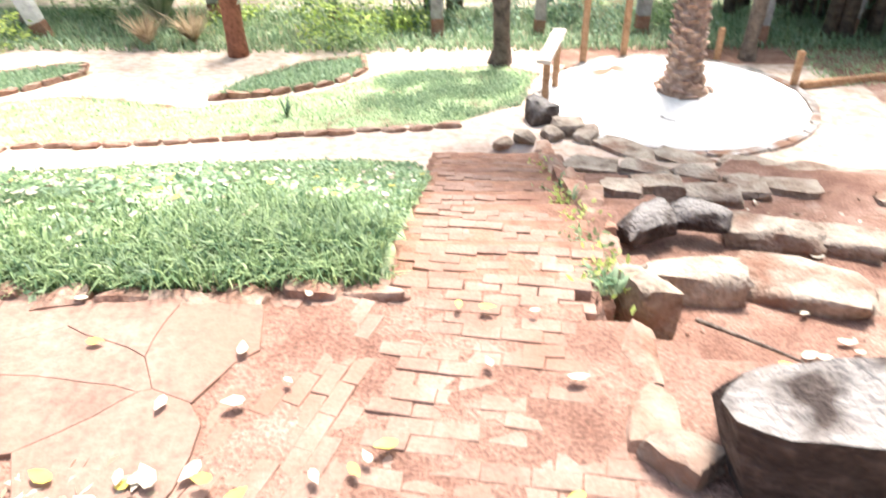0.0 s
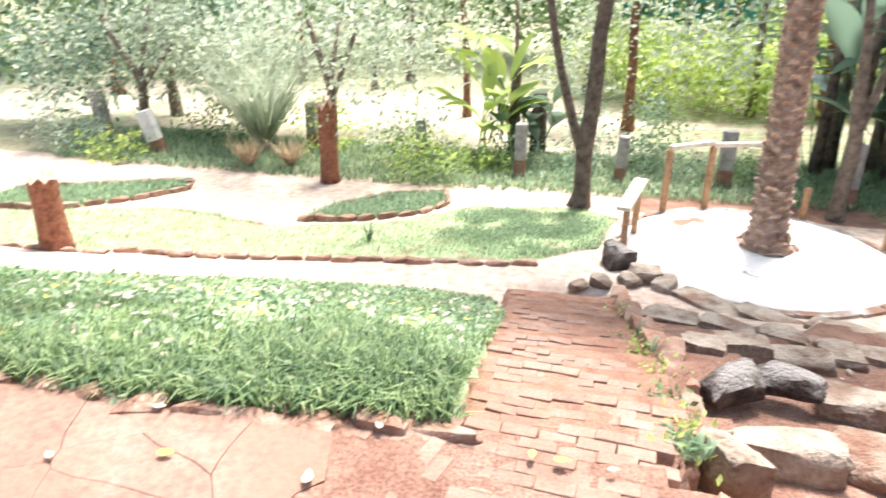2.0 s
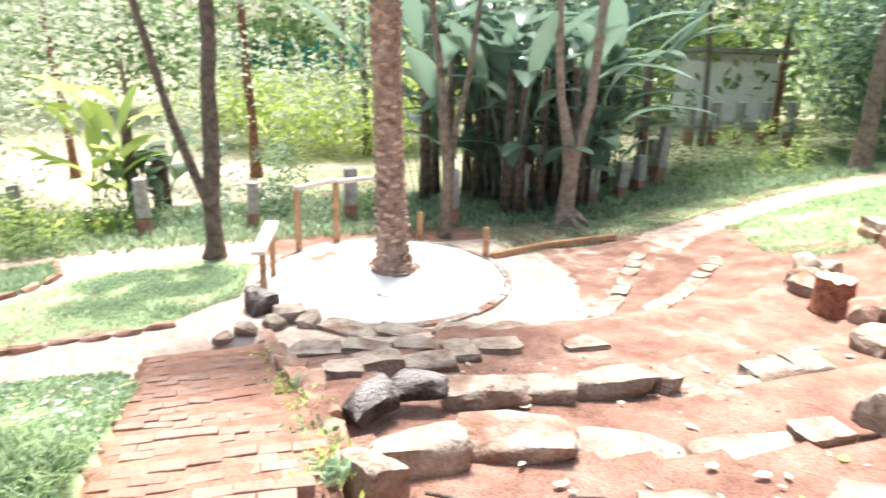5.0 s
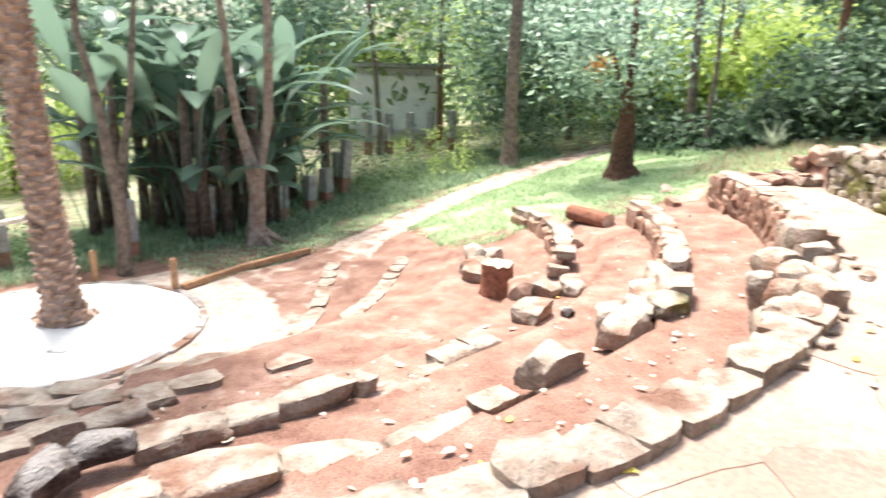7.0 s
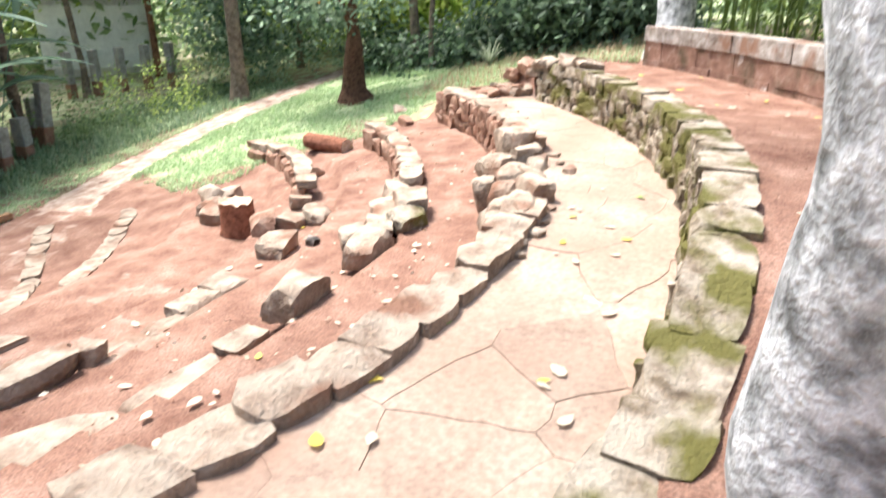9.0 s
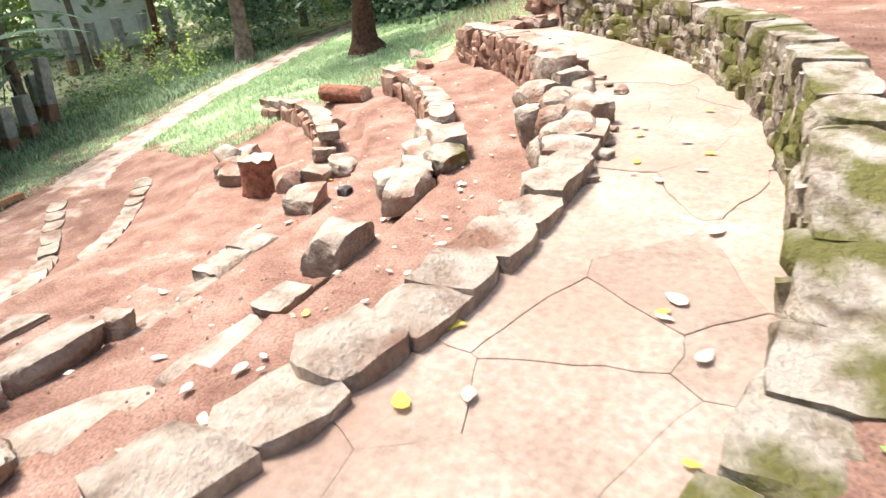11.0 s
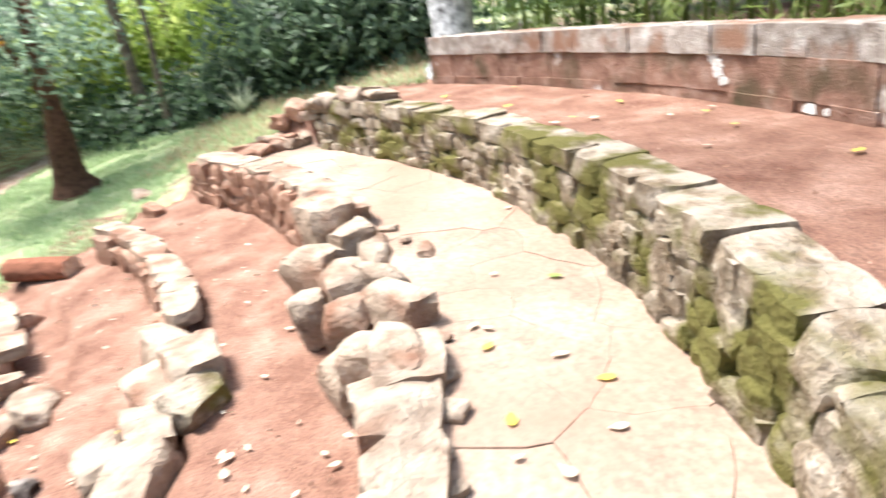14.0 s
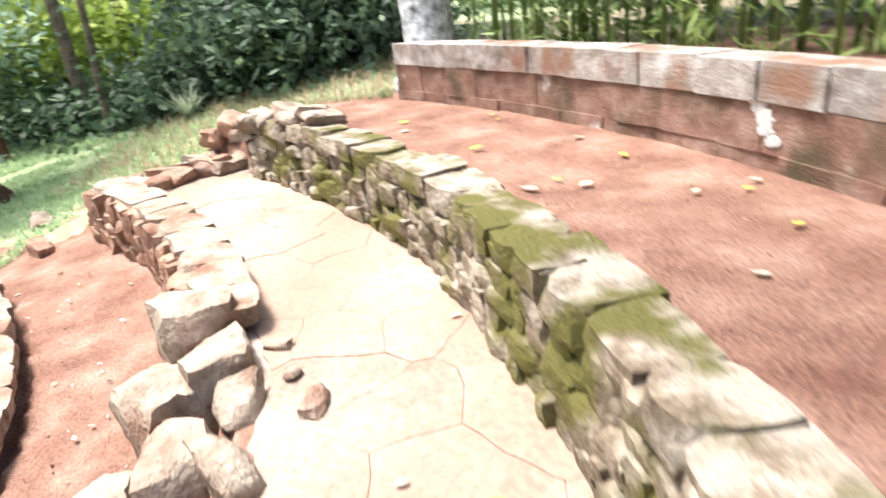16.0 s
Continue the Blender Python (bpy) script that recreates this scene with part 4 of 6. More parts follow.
# ---- block wall behind the upper bank ----
back_wall = thing("block_wall", "old wall of red quarry blocks with a whitened capping", "wall", kind="structure")
bm = bmesh.new()
v = []
for i in range(60):
    a = 42.8 - i
    v.append([bm.verts.new((*spot(r, a), z)) for r, z in ((11.24, 0.3), (11.24, 0.98), (11.5, 0.98), (11.5, 0.3))])
for p, t in zip(v, v[1:]):
    for k in range(3):
        bm.faces.new((p[k], t[k], t[k + 1], p[k + 1]))
bm.faces.new(v[0]), bm.faces.new(v[-1][::-1])
bmesh.ops.recalc_face_normals(bm, faces=bm.faces[:])
part("mortar_core", bm, M_block, back_wall)
for course, (h, z, mat, nm) in enumerate(((0.13, 0.56, M_block, "block"), (0.28, 0.765, M_block, "block"), (0.22, 1.015, M_cap, "cap_stone"))):
    a = 43.0
    while a > -16:
        L = rnd.uniform(0.3, 0.6)
        step = math.degrees(L / 11.2)
        x, y = spot(11.36 + rnd.uniform(-0.012, 0.012) - (0.02 if course == 2 else 0), a - step / 2)
        piece(nm, rnd.choice(BLOCKS[mat.name]), back_wall, Matrix.LocRotScale((x, y, z), Euler((rnd.uniform(-0.012, 0.012), rnd.uniform(-0.012, 0.012), radians(a - step / 2))), (L * 1.015, 0.36, h * 1.03)))
        a -= step

# white splashes that have run down the block wall
for k in range(18):
    t = k / 17
    a, z = (19.8 - 1.5 * t + rnd.gauss(0, 0.12), 0.94 - 0.3 * t + rnd.gauss(0, 0.025)) if k < 14 else (15.8 - 0.8 * (k - 14), rnd.uniform(0.56, 0.84))
    w_ = rnd.uniform(0.03, 0.08)
    ob = new("white_splash", hull_stone(M_white, 5000 + k, "white_splash", 0.34, 0.4))
    ob.matrix_basis = Matrix.LocRotScale((*spot(11.178, a), z), Euler((0, rnd.uniform(-0.6, 0.6), radians(a))), (w_ * 1.5, 0.006, w_))
    tagged(ob, "splash of white lime dried on the red block wall", "stain", "lime splashes")

# ---- disc of pale paving round the palm ----
apron = thing("paved_circle", "round pale concrete apron round the palm with a stone rim", "paving", kind="structure")
bm = bmesh.new()
rings = []
for i, (rr, zz) in enumerate(((1.0, -0.12), (1.0, 0.05), (0.985, 0.065), (0.8, 0.085), (0.6, 0.1), (0.4, 0.11), (0.2, 0.115))):
    rings.append([bm.verts.new((DISC[0] + DISC[2] * rr * math.cos(radians(6 * k)) * (1 + 0.012 * math.sin(k * 1.7)), DISC[1] + DISC[2] * rr * math.sin(radians(6 * k)), -1.5 + zz + 0.006 * noise.noise(Vector((i, k * 0.6, 2))))) for k in range(60)])
for a, b in zip(rings, rings[1:]):
    for k in range(60):
        bm.faces.new((a[k], a[(k + 1) % 60], b[(k + 1) % 60], b[k])).smooth = True
bm.faces.new(rings[-1])
part("slab", bm, M_lime, apron)
for k in range(30):
    an = 2 * math.pi * k / 30
    x, y = DISC[0] + (DISC[2] + 0.06) * math.cos(an), DISC[1] + (DISC[2] + 0.06) * math.sin(an)
    stone(apron, (x, y, -1.5), (0.36, 0.11, 0.12), an + math.pi / 2, M_cap, True, 0.03, "rim_stone")
for k, (x, y, tn) in enumerate(((1.6, 9.2, 0.3), (1.9, 9.35, 2.2), (2.2, 7.7, 1.0))):
    ob = new("paving_shard", rnd.choice(SLABS[M_cap.name]))
    ob.matrix_basis = Matrix.LocRotScale((x, y, -1.42), Euler((0.02, 0.03, tn)), (0.4, 0.26, 0.04))
    tagged(ob, "broken pale slab lying on the paved circle", "slab", "broken slabs")
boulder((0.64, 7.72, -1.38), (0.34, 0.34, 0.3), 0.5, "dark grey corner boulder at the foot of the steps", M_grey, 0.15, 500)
for k, (x, y, s) in enumerate(((0.95, 7.35, 0.28), (1.15, 7.15, 0.22), (0.75, 7.2, 0.2), (0.45, 7.1, 0.18), (0.2, 7.0, 0.16))):
    boulder((x, y, ground(x, y) + 0.06), (s * 1.3, s, s * 0.6), k, "pale flat stone at the foot of the steps", M_stone, 0.2, 510 + k, "stones at the steps' foot")

# lower path kerb of dark stones, and the borders of the beds
kerb = thing("garden_kerb", "dark stone kerb along the lower garden path", "edging")
for (ax, ay), (bx, by) in zip(LOWER_KERB, LOWER_KERB[1:]):
    n = max(1, int(math.hypot(bx - ax, by - ay) / 0.3))
    for k in range(n):
        x, y = ax + (bx - ax) * (k + 0.5) / n, ay + (by - ay) * (k + 0.5) / n
        stone(kerb, (x, y + rnd.uniform(-0.03, 0.03), ground(x, y) + 0.005), (0.31, 0.11, 0.11), math.atan2(by - ay, bx - ax), M_redstone, False, 0.1)
for bed, nm in ((BED_A, "garden_bed_border"), (BED_B, "garden_bed_border")):
    ob = thing(nm, "low border of rough brown stones round a green bed", "edging", "bed borders")
    for (ax, ay), (bx, by) in zip(bed, bed[1:]):
        n = max(1, int(math.hypot(bx - ax, by - ay) / 0.26))
        for k in range(n):
            x, y = ax + (bx - ax) * (k + 0.5) / n, ay + (by - ay) * (k + 0.5) / n
            stone(ob, (x, y, ground(x, y) + 0.02), (0.28, 0.1, 0.12), math.atan2(by - ay, bx - ax), M_redstone, False, 0.15)
lawn_edge = thing("lawn_edging", "rough brown stones between the yard and the lawn", "edging")
for k in range(24):
    x = -6.5 + k * 0.262
    y = 2.2 + 0.07 * max(0, -2 - x) + 0.1 * max(0, x + 1.2) + rnd.uniform(-0.04, 0.04)
    stone(lawn_edge, (x, y, ground(x, y) - 0.015), (rnd.uniform(0.14, 0.34), rnd.uniform(0.09, 0.14), rnd.uniform(0.07, 0.13)), rnd.uniform(-0.3, 0.3), M_redstone, False, 0.2)
step_edge = thing("step_edging", "rough earth-stained stones beside the brick steps", "edging")
for k in range(17):
    y = 1.6 + k * 0.33
    x = 0.7 - 0.004 * k - (0.0 if y > 2.6 else 0.16 * (2.6 - y))
    stone(step_edge, (x, y, ground(x + 0.14, y) - (0.06 if y > 2.6 else 0.1)), (rnd.uniform(0.15, 0.22), 0.36, 0.26), rnd.uniform(-0.2, 0.2), M_redstone, False, 0.15)

for k, (r, a, z, sx, sy, sz) in enumerate(((9.57, -12.2, 0.0, 0.5, 0.36, 0.1), (9.54, -15.4, -0.005, 0.5, 0.4, 0.07), (9.5, -18.4, -0.01, 0.46, 0.38, 0.06))):
    boulder((*spot(r, a), z), (sx, sy, sz), radians(a), "flat mossy slab where the bank wall begins", M_moss, 0.04, 600 + k, "slabs at the wall's start", boxy=0.9)

# ---- fence, hand rail and posts ----
def beam(a, b, w, h, mat, name, parent=None, label=""):
    """A sawn timber from a to b with worn edges."""
    a, b = Vector(a), Vector(b)
    bm = bmesh.new()
    bmesh.ops.create_cube(bm, size=1.0)
    for v in bm.verts:
        v.co = Vector((v.co.x * (b - a).length, v.co.y * w, v.co.z * h))
    bmesh.ops.bevel(bm, geom=bm.edges[:], offset=min(w, h) * 0.12, segments=2, affect="EDGES")
    ob = part(name, bm, mat, parent, label)
    d = (b - a).normalized()
    ob.matrix_basis = Matrix.LocRotScale((a + b) / 2, d.to_track_quat("X", "Z"), None)
    return ob


fence = thing("timber_fence", "simple post and rail fence of weathered timber", "fence")
FP = [(1.41, 9.82), (2.05, 10.14), (3.15, 10.3)]
for x, y in FP:
    beam((x, y, -1.62), (x, y, -0.52), 0.09, 0.09, M_timber, "post", fence)
for (ax, ay), (bx, by) in zip(FP, FP[1:]):
    beam((ax, ay, -0.53 + 0.03), (bx, by, -0.49 + 0.03), 0.11, 0.06, M_plank, "rail", fence, "bleached top rail")
hand = thing("hand_rail", "short timber hand rail with a bleached plank on two posts", "railing")
beam((0.74, 8.12, -1.6), (0.74, 8.12, -0.88), 0.08, 0.08, M_timber, "post", hand)
beam((0.92, 8.75, -1.6), (0.92, 8.75, -0.78), 0.08, 0.08, M_timber, "post", hand)
beam((0.68, 7.98, -0.86), (0.95, 8.85, -0.72), 0.17, 0.05, M_plank, "plank", hand, "bleached grey plank")
low_rail = thing("low_timber_rail", "low timber rail on short stakes at the paving edge", "fence")
LR = [(4.03, 8.8), (3.35, 9.9)]
for x, y in LR:
    beam((x, y, -1.65), (x, y, -1.0), 0.08, 0.08, M_timber, "stake", low_rail)
stub = [(4.1, 8.75), (5.2, 9.1), (6.6, 9.25)]
edge_board = thing("ground_timber", "weathered timber edging lying on the ground", "edging")
for (ax, ay), (bx, by) in zip(stub, stub[1:]):
    beam((ax, ay, ground(ax, ay) + 0.05), (bx, by, ground(bx, by) + 0.05), 0.1, 0.09, M_timber, "board", edge_board)


def concrete_post(x, y, h, wide=0.2, lean=(0, 0), mat=M_conc, label="square grey concrete fence post stained red at its foot"):
    z = ground(x, y)
    ob = thing("concrete_post", label, "post", "row of concrete posts", at=(x, y, z))
    for nm, z0, z1, m, ww in (("shaft", 0.32 * h, h, mat, wide), ("stained_foot", -0.15, 0.32 * h, M_rust, wide * 1.012)):
        bm = bmesh.new()
        bmesh.ops.create_cube(bm, size=1.0)
        bmesh.ops.subdivide_edges(bm, edges=bm.edges[:], cuts=2, use_grid_fill=True)
        for v in bm.verts:
            v.co = Vector((v.co.x * ww, v.co.y * ww, (z0 + z1) / 2 + v.co.z * (z1 - z0)))
            v.co += noise.noise_vector(v.co * 7 + Vector((x, y, 0))) * 0.012
        bmesh.ops.bevel(bm, geom=[e for e in bm.edges if e.calc_face_angle(0) > 0.8], offset=0.015, segments=1, affect="EDGES")
        part(nm, bm, m, ob)
    ob.rotation_euler = (radians(lean[0]), radians(lean[1]), rnd.uniform(-0.2, 0.2))
    return ob


for x, y, h, ww, ln in ((-0.83, 11.6, 0.95, 0.2, (0, 0)), (0.89, 11.64, 0.8, 0.18, (0, 2)), (2.6, 11.64, 0.98, 0.22, (0, 0)), (-2.76, 12.4, 0.8, 0.19, (0, -2)), (5.8, 11.42, 1.0, 0.26, (0, 4)), (4.25, 10.9, 1.0, 0.24, (0, 0)),
                    (7.68, 11.77, 0.9, 0.22, (0, 0)), (8.53, 12.0, 0.8, 0.22, (0, 3)), (9.2, 12.3, 0.8, 0.24, (0, 0)), (9.9, 12.6, 1.3, 0.22, (0, 6)), (10.2, 13.2, 0.9, 0.22, (0, 0)), (-5.2, 13.0, 0.9, 0.2, (0, 0))):
    concrete_post(x, y, h, ww, ln)
concrete_post(-7.7, 11.45, 0.85, 0.24, (0, -14), M_white, "leaning white painted post at the wood's edge")
concrete_post(-9.6, 12.5, 0.95, 0.24, (0, -4))

# ---- the date palm ----
px, py = 2.5, 8.45
palm = thing("date_palm", "tall date palm with a scaly brown trunk", "tree", at=(px, py, -1.45))
bm = bmesh.new()
H = 7.4


def girth(z):
    return 0.185 + 0.19 * math.exp(-z / 0.16) + 0.02 * math.exp(-((z - 0.7) / 0.5) ** 2)


def sway(z):
    return Vector((-0.035 * z + 0.002 * z * z, 0.02 * z, z))


tube(bm, [sway(H * k / 30) for k in range(31)], [girth(H * k / 30) * 0.92 for k in range(31)], 14, 0.1)
part("trunk", bm, M_palmbark, palm)
bm = bmesh.new()
for k in range(560):
    z = 0.02 + H * k / 560
    an = k * 2.399963
    g = girth(z)
    c = sway(z)
    o, t = Vector((math.cos(an), math.sin(an), 0)), Vector((-math.sin(an), math.cos(an), 0))
    wd, out, ht = g * rnd.uniform(0.34, 0.46), rnd.uniform(0.022, 0.05), rnd.uniform(0.045, 0.075)
    base, lip = c + o * g * 0.86, c + o * (g * 0.97 + out) + Vector((0, 0, ht))
    vs = [bm.verts.new(p) for p in (base - t * wd, base + t * wd, lip + t * wd * 0.6, lip - t * wd * 0.6, lip + t * wd * 0.5 - o * 0.05 + Vector((0, 0, 0.012)), lip - t * wd * 0.5 - o * 0.05 + Vector((0, 0, 0.012)))]
    bm.faces.new((vs[0], vs[1], vs[2], vs[3])), bm.faces.new((vs[3], vs[2], vs[4], vs[5]))
    bm.faces.new((vs[0], vs[3], vs[5])), bm.faces.new((vs[1], vs[4], vs[2]))
part("scaly_bark", bm, M_palmbark, palm, "stubs of cut fronds in spirals")


def frond(length, rise, droop, an, n=34, leaflet=0.42):
    """Corners of a feather frond's leaflets, along an arching rib."""
    d, s = np.array((math.cos(an), math.sin(an), 0)), np.array((-math.sin(an), math.cos(an), 0))
    v = []
    for k in range(n):
        t = 0.12 + 0.88 * k / n
        c = d * length * t * (1 - 0.12 * t) + np.array((0, 0, rise * t - droop * t * t))
        ll = leaflet * math.sin(math.pi * min(1, 0.15 + 0.85 * t)) + 0.08
        for sg in (-1, 1):
            tip = c + s * sg * ll * 0.85 + d * ll * 0.5 + np.array((0, 0, -0.25 * ll))
            w_ = d * 0.03
            v += [c - w_, c + w_, tip + w_ * 0.4, tip - w_ * 0.4]
    rib = []
    for k in range(10):
        for t in (k / 10, (k + 1) / 10):
            c = d * length * t * (1 - 0.12 * t) + np.array((0, 0, rise * t - droop * t * t))
            rib.append(c)
        a, b = rib[-2], rib[-1]
        v += [a - s * 0.018, a + s * 0.018, b + s * 0.014, b - s * 0.014]
    return v


v = []
for k in range(26):
    v += frond(2.6, rnd.uniform(0.3, 1.9), rnd.uniform(0.8, 2.2), k * 2.4)
crown = piece("frond_crown", quads_mesh("frond_crown", v, M_leafblue), palm)
crown.location = sway(H)
bm = bmesh.new()
tube(bm, [Vector((0, 0, -0.1)), Vector((0, 0, 0.02)), Vector((0, 0, 0.1))], [0.5, 0.42, 0.25], 16, 0.3)
part("root_boss", bm, M_palmbark, palm)


# ---- trees ----
tree("forked_tree", "forked tree with a charred dark foot and grey limbs", 0.2, 9.98,
     [[(0, 0, 0, 0.15), (0.02, 0, 0.9, 0.115), (0.14, 0.05, 3.0, 0.1), (0.22, 0.1, 6.0, 0.085), (0.4, 0.2, 8.0, 0.05)], [(0.0, 0, 0.7, 0.08), (-0.4, 0.1, 2.0, 0.06), (-0.85, 0.1, 4.0, 0.05), (-1.1, 0.2, 6.5, 0.03)]],
     [(0, 0.3, 8.3, 1.8, 1.1, 60), (-1.2, 0.3, 7.2, 1.2, 0.8, 30)], M_barkdark, M_leafpale, 0.14)
tree("slender_tree", "slender tree with two thin grey-brown limbs", 3.86, 10.1,
     [[(0, 0, 0, 0.11), (0, 0, 1.25, 0.1), (-0.22, 0.1, 3.5, 0.045), (-0.3, 0.1, 6, 0.03)], [(0, 0, 1.2, 0.06), (0.35, 0.1, 2.6, 0.045), (0.75, 0.2, 5.5, 0.025)]],
     [(0, 0.3, 5.8, 1.5, 1.0, 40)], M_bark, M_leafblue, 0.13)
tree("root_footed_tree", "tree with reddish spreading roots and forked pale trunk", 6.36, 10.45,
     [[(0, 0, 0, 0.17), (0.0, 0, 0.9, 0.14), (-0.25, 0.1, 2.3, 0.07), (-0.5, 0.2, 5.5, 0.05)], [(0, 0, 0.8, 0.1), (0.35, 0.1, 2.2, 0.085), (0.6, 0.3, 5.5, 0.06)], [(-0.05, 0, 0.25, 0.08), (-0.3, -0.15, 0.0, 0.04)], [(0.05, 0, 0.25, 0.08), (0.35, -0.2, 0.0, 0.04)], [(0, -0.05, 0.25, 0.08), (0.05, -0.38, 0.0, 0.04)]],
     [(0, 0.4, 6, 1.9, 1.2, 50)], M_barkpale, M_leaf, 0.15)
tree("straight_tree", "straight slim tree with grey blotched bark", 14.15, 11.0,
     [[(0, 0, 0, 0.19), (0.02, 0, 3, 0.16), (0.1, 0, 7, 0.12), (0.1, 0, 9, 0.06)]], [(0, 0, 8, 2.4, 1.5, 50)], M_bark, M_leafblue, 0.16)
tree("orange_flowered_tree", "small tree with a thick red-brown foot and orange flowers", 13.0, 6.98,
     [[(0, 0, 0, 0.32), (-0.08, 0, 0.8, 0.2), (-0.05, 0, 1.8, 0.09), (0.1, 0.1, 3.4, 0.06)], [(-0.06, 0, 1.3, 0.07), (-0.4, 0.3, 2.6, 0.04)], [(-0.05, 0, 1.5, 0.07), (0.5, 0.3, 2.8, 0.035)]],
     [(0, 0.2, 2.9, 1.6, 0.8, 60), (-0.8, 0.3, 2.2, 0.8, 0.45, 24), (0.7, 0.2, 2.2, 0.9, 0.45, 22)], M_barkfoot, M_leafblue, 0.16)
tree("thin_tree", "thin young tree at the dark hedge", 15.6, 6.4, [[(0, 0, 0, 0.07), (0.05, 0, 2.2, 0.05), (0.1, 0, 4.5, 0.03)]], [(0, 0, 3.6, 1.2, 0.9, 26)], M_bark, M_leafblue, 0.14)
fl = new("flower_cluster", quads_mesh("flower_cluster", leaf_cards(clumps((0, 0, 0), (0.22, 0.22, 0.2), 8, 10, 0, 0.8, 0.08), 0.14), M_orange))
fl.location = (12.1, 7.2, 1.75)
tagged(fl, "cluster of orange flowers among green leaves", "flower")
tree("leafy_small_tree", "small pale-leaved tree behind the dead trunk", -4.0, 10.75,
     [[(0, 0, 0, 0.08), (0.05, 0, 1.4, 0.07), (-0.3, 0.1, 2.6, 0.04)], [(0.05, 0, 1.3, 0.05), (0.5, 0, 2.4, 0.035)], [(0.03, 0, 1.4, 0.05), (0.1, 0.5, 2.6, 0.03)]],
     [(0, 0.2, 2.45, 1.7, 0.9, 70), (1.3, 0.5, 1.9, 0.9, 0.6, 20), (-1.4, 0.4, 2.2, 0.9, 0.6, 20)], M_bark, M_leafpale, 0.13)
tree("blossom_tree", "spreading tree with pale grey-green leaves", -8.6, 12.4,
     [[(0, 0, 0, 0.1), (0.1, 0, 1.2, 0.09), (-0.6, 0.1, 2.4, 0.05)], [(0.1, 0, 1.1, 0.06), (0.9, 0.1, 2.0, 0.04)], [(0.1, 0, 1.2, 0.05), (0.2, 0.4, 2.6, 0.04)]],
     [(0, 0.2, 2.1, 1.9, 1.0, 80), (1.6, 0.2, 1.7, 1.0, 0.7, 36)], M_bark, M_leafpale, 0.14)

# big grey trunk on the upper bank beside the path
# side limbs and their crowns are unseen, added to shade yard, path and bank
tree("grey_barked_tree", "big tree trunk with smooth mottled grey bark", 1.92, -0.72,
     [[(0, 0, 0, 0.33), (0.0, 0.02, 0.55, 0.325), (-0.02, 0.03, 0.95, 0.375), (-0.02, 0.03, 1.45, 0.37), (0.0, 0.03, 2.0, 0.33), (0.2, -0.05, 4.0, 0.24), (0.3, -0.2, 7.0, 0.17)], [(0.2, -0.05, 4.0, 0.12), (0.5, 2.0, 5.8, 0.09), (0.9, 4.2, 7.0, 0.05)], [(0.25, -0.05, 4.3, 0.11), (2.4, 1.2, 5.8, 0.08), (5.0, 2.6, 6.8, 0.04)]],
     [(0.3, -0.4, 7.8, 2.0, 1.2, 40), (0.9, 4.4, 7.2, 2.8, 0.9, 95), (5.2, 2.7, 6.9, 1.7, 0.6, 42)], M_barkgrey, M_leaf, 0.16, 22, 1.15, z=0.25)
tree("bank_tree", "grey tree trunk behind the end of the block wall", 12.9, 0.75, [[(0, 0, 0, 0.36), (0.1, 0, 1.4, 0.27), (0.2, 0, 4, 0.22), (0.3, 0, 7, 0.16)]], [(0.3, 0, 7.5, 2.2, 1.3, 40)], M_barkgrey, M_leafdark, 0.16, 14)


# ---- banana-like clumps ----
def paddle(bm, foot, an, stalk, length, wide, lean, bend):
    """A paddle leaf on a stalk: a channelled blade that arches over."""
    d, s = Vector((math.cos(an), math.sin(an), 0)), Vector((-math.sin(an), math.cos(an), 0))
    pts = []
    for k in range(13):
        t = k / 12
        h = stalk + length
        p = Vector(foot) + d * (lean * t * h + bend * t * t * h * 0.5) + Vector((0, 0, h * t * (1 - 0.32 * bend * t * t)))
        pts.append(p)
    t0 = stalk / (stalk + length)
    prev = None
    for k, p in enumerate(pts):
        t = k / 12
        u = max(0.0, (t - t0) / (1 - t0))
        w_ = max(0.022, wide * math.sin(math.pi * min(1, u * 0.97 + 0.03)) ** 0.6 * (0.5 if u <= 0 else 1) if u > 0 else 0.022)
        dz = Vector((0, 0, 0.25 * w_))
        row = [bm.verts.new(p - s * w_ + dz), bm.verts.new(p - s * w_ * 0.5 + dz * 0.3), bm.verts.new(p), bm.verts.new(p + s * w_ * 0.5 + dz * 0.3), bm.verts.new(p + s * w_ + dz)]
        if prev:
            for j in range(4):
                bm.faces.new((prev[j], prev[j + 1], row[j + 1], row[j])).smooth = True
        prev = row


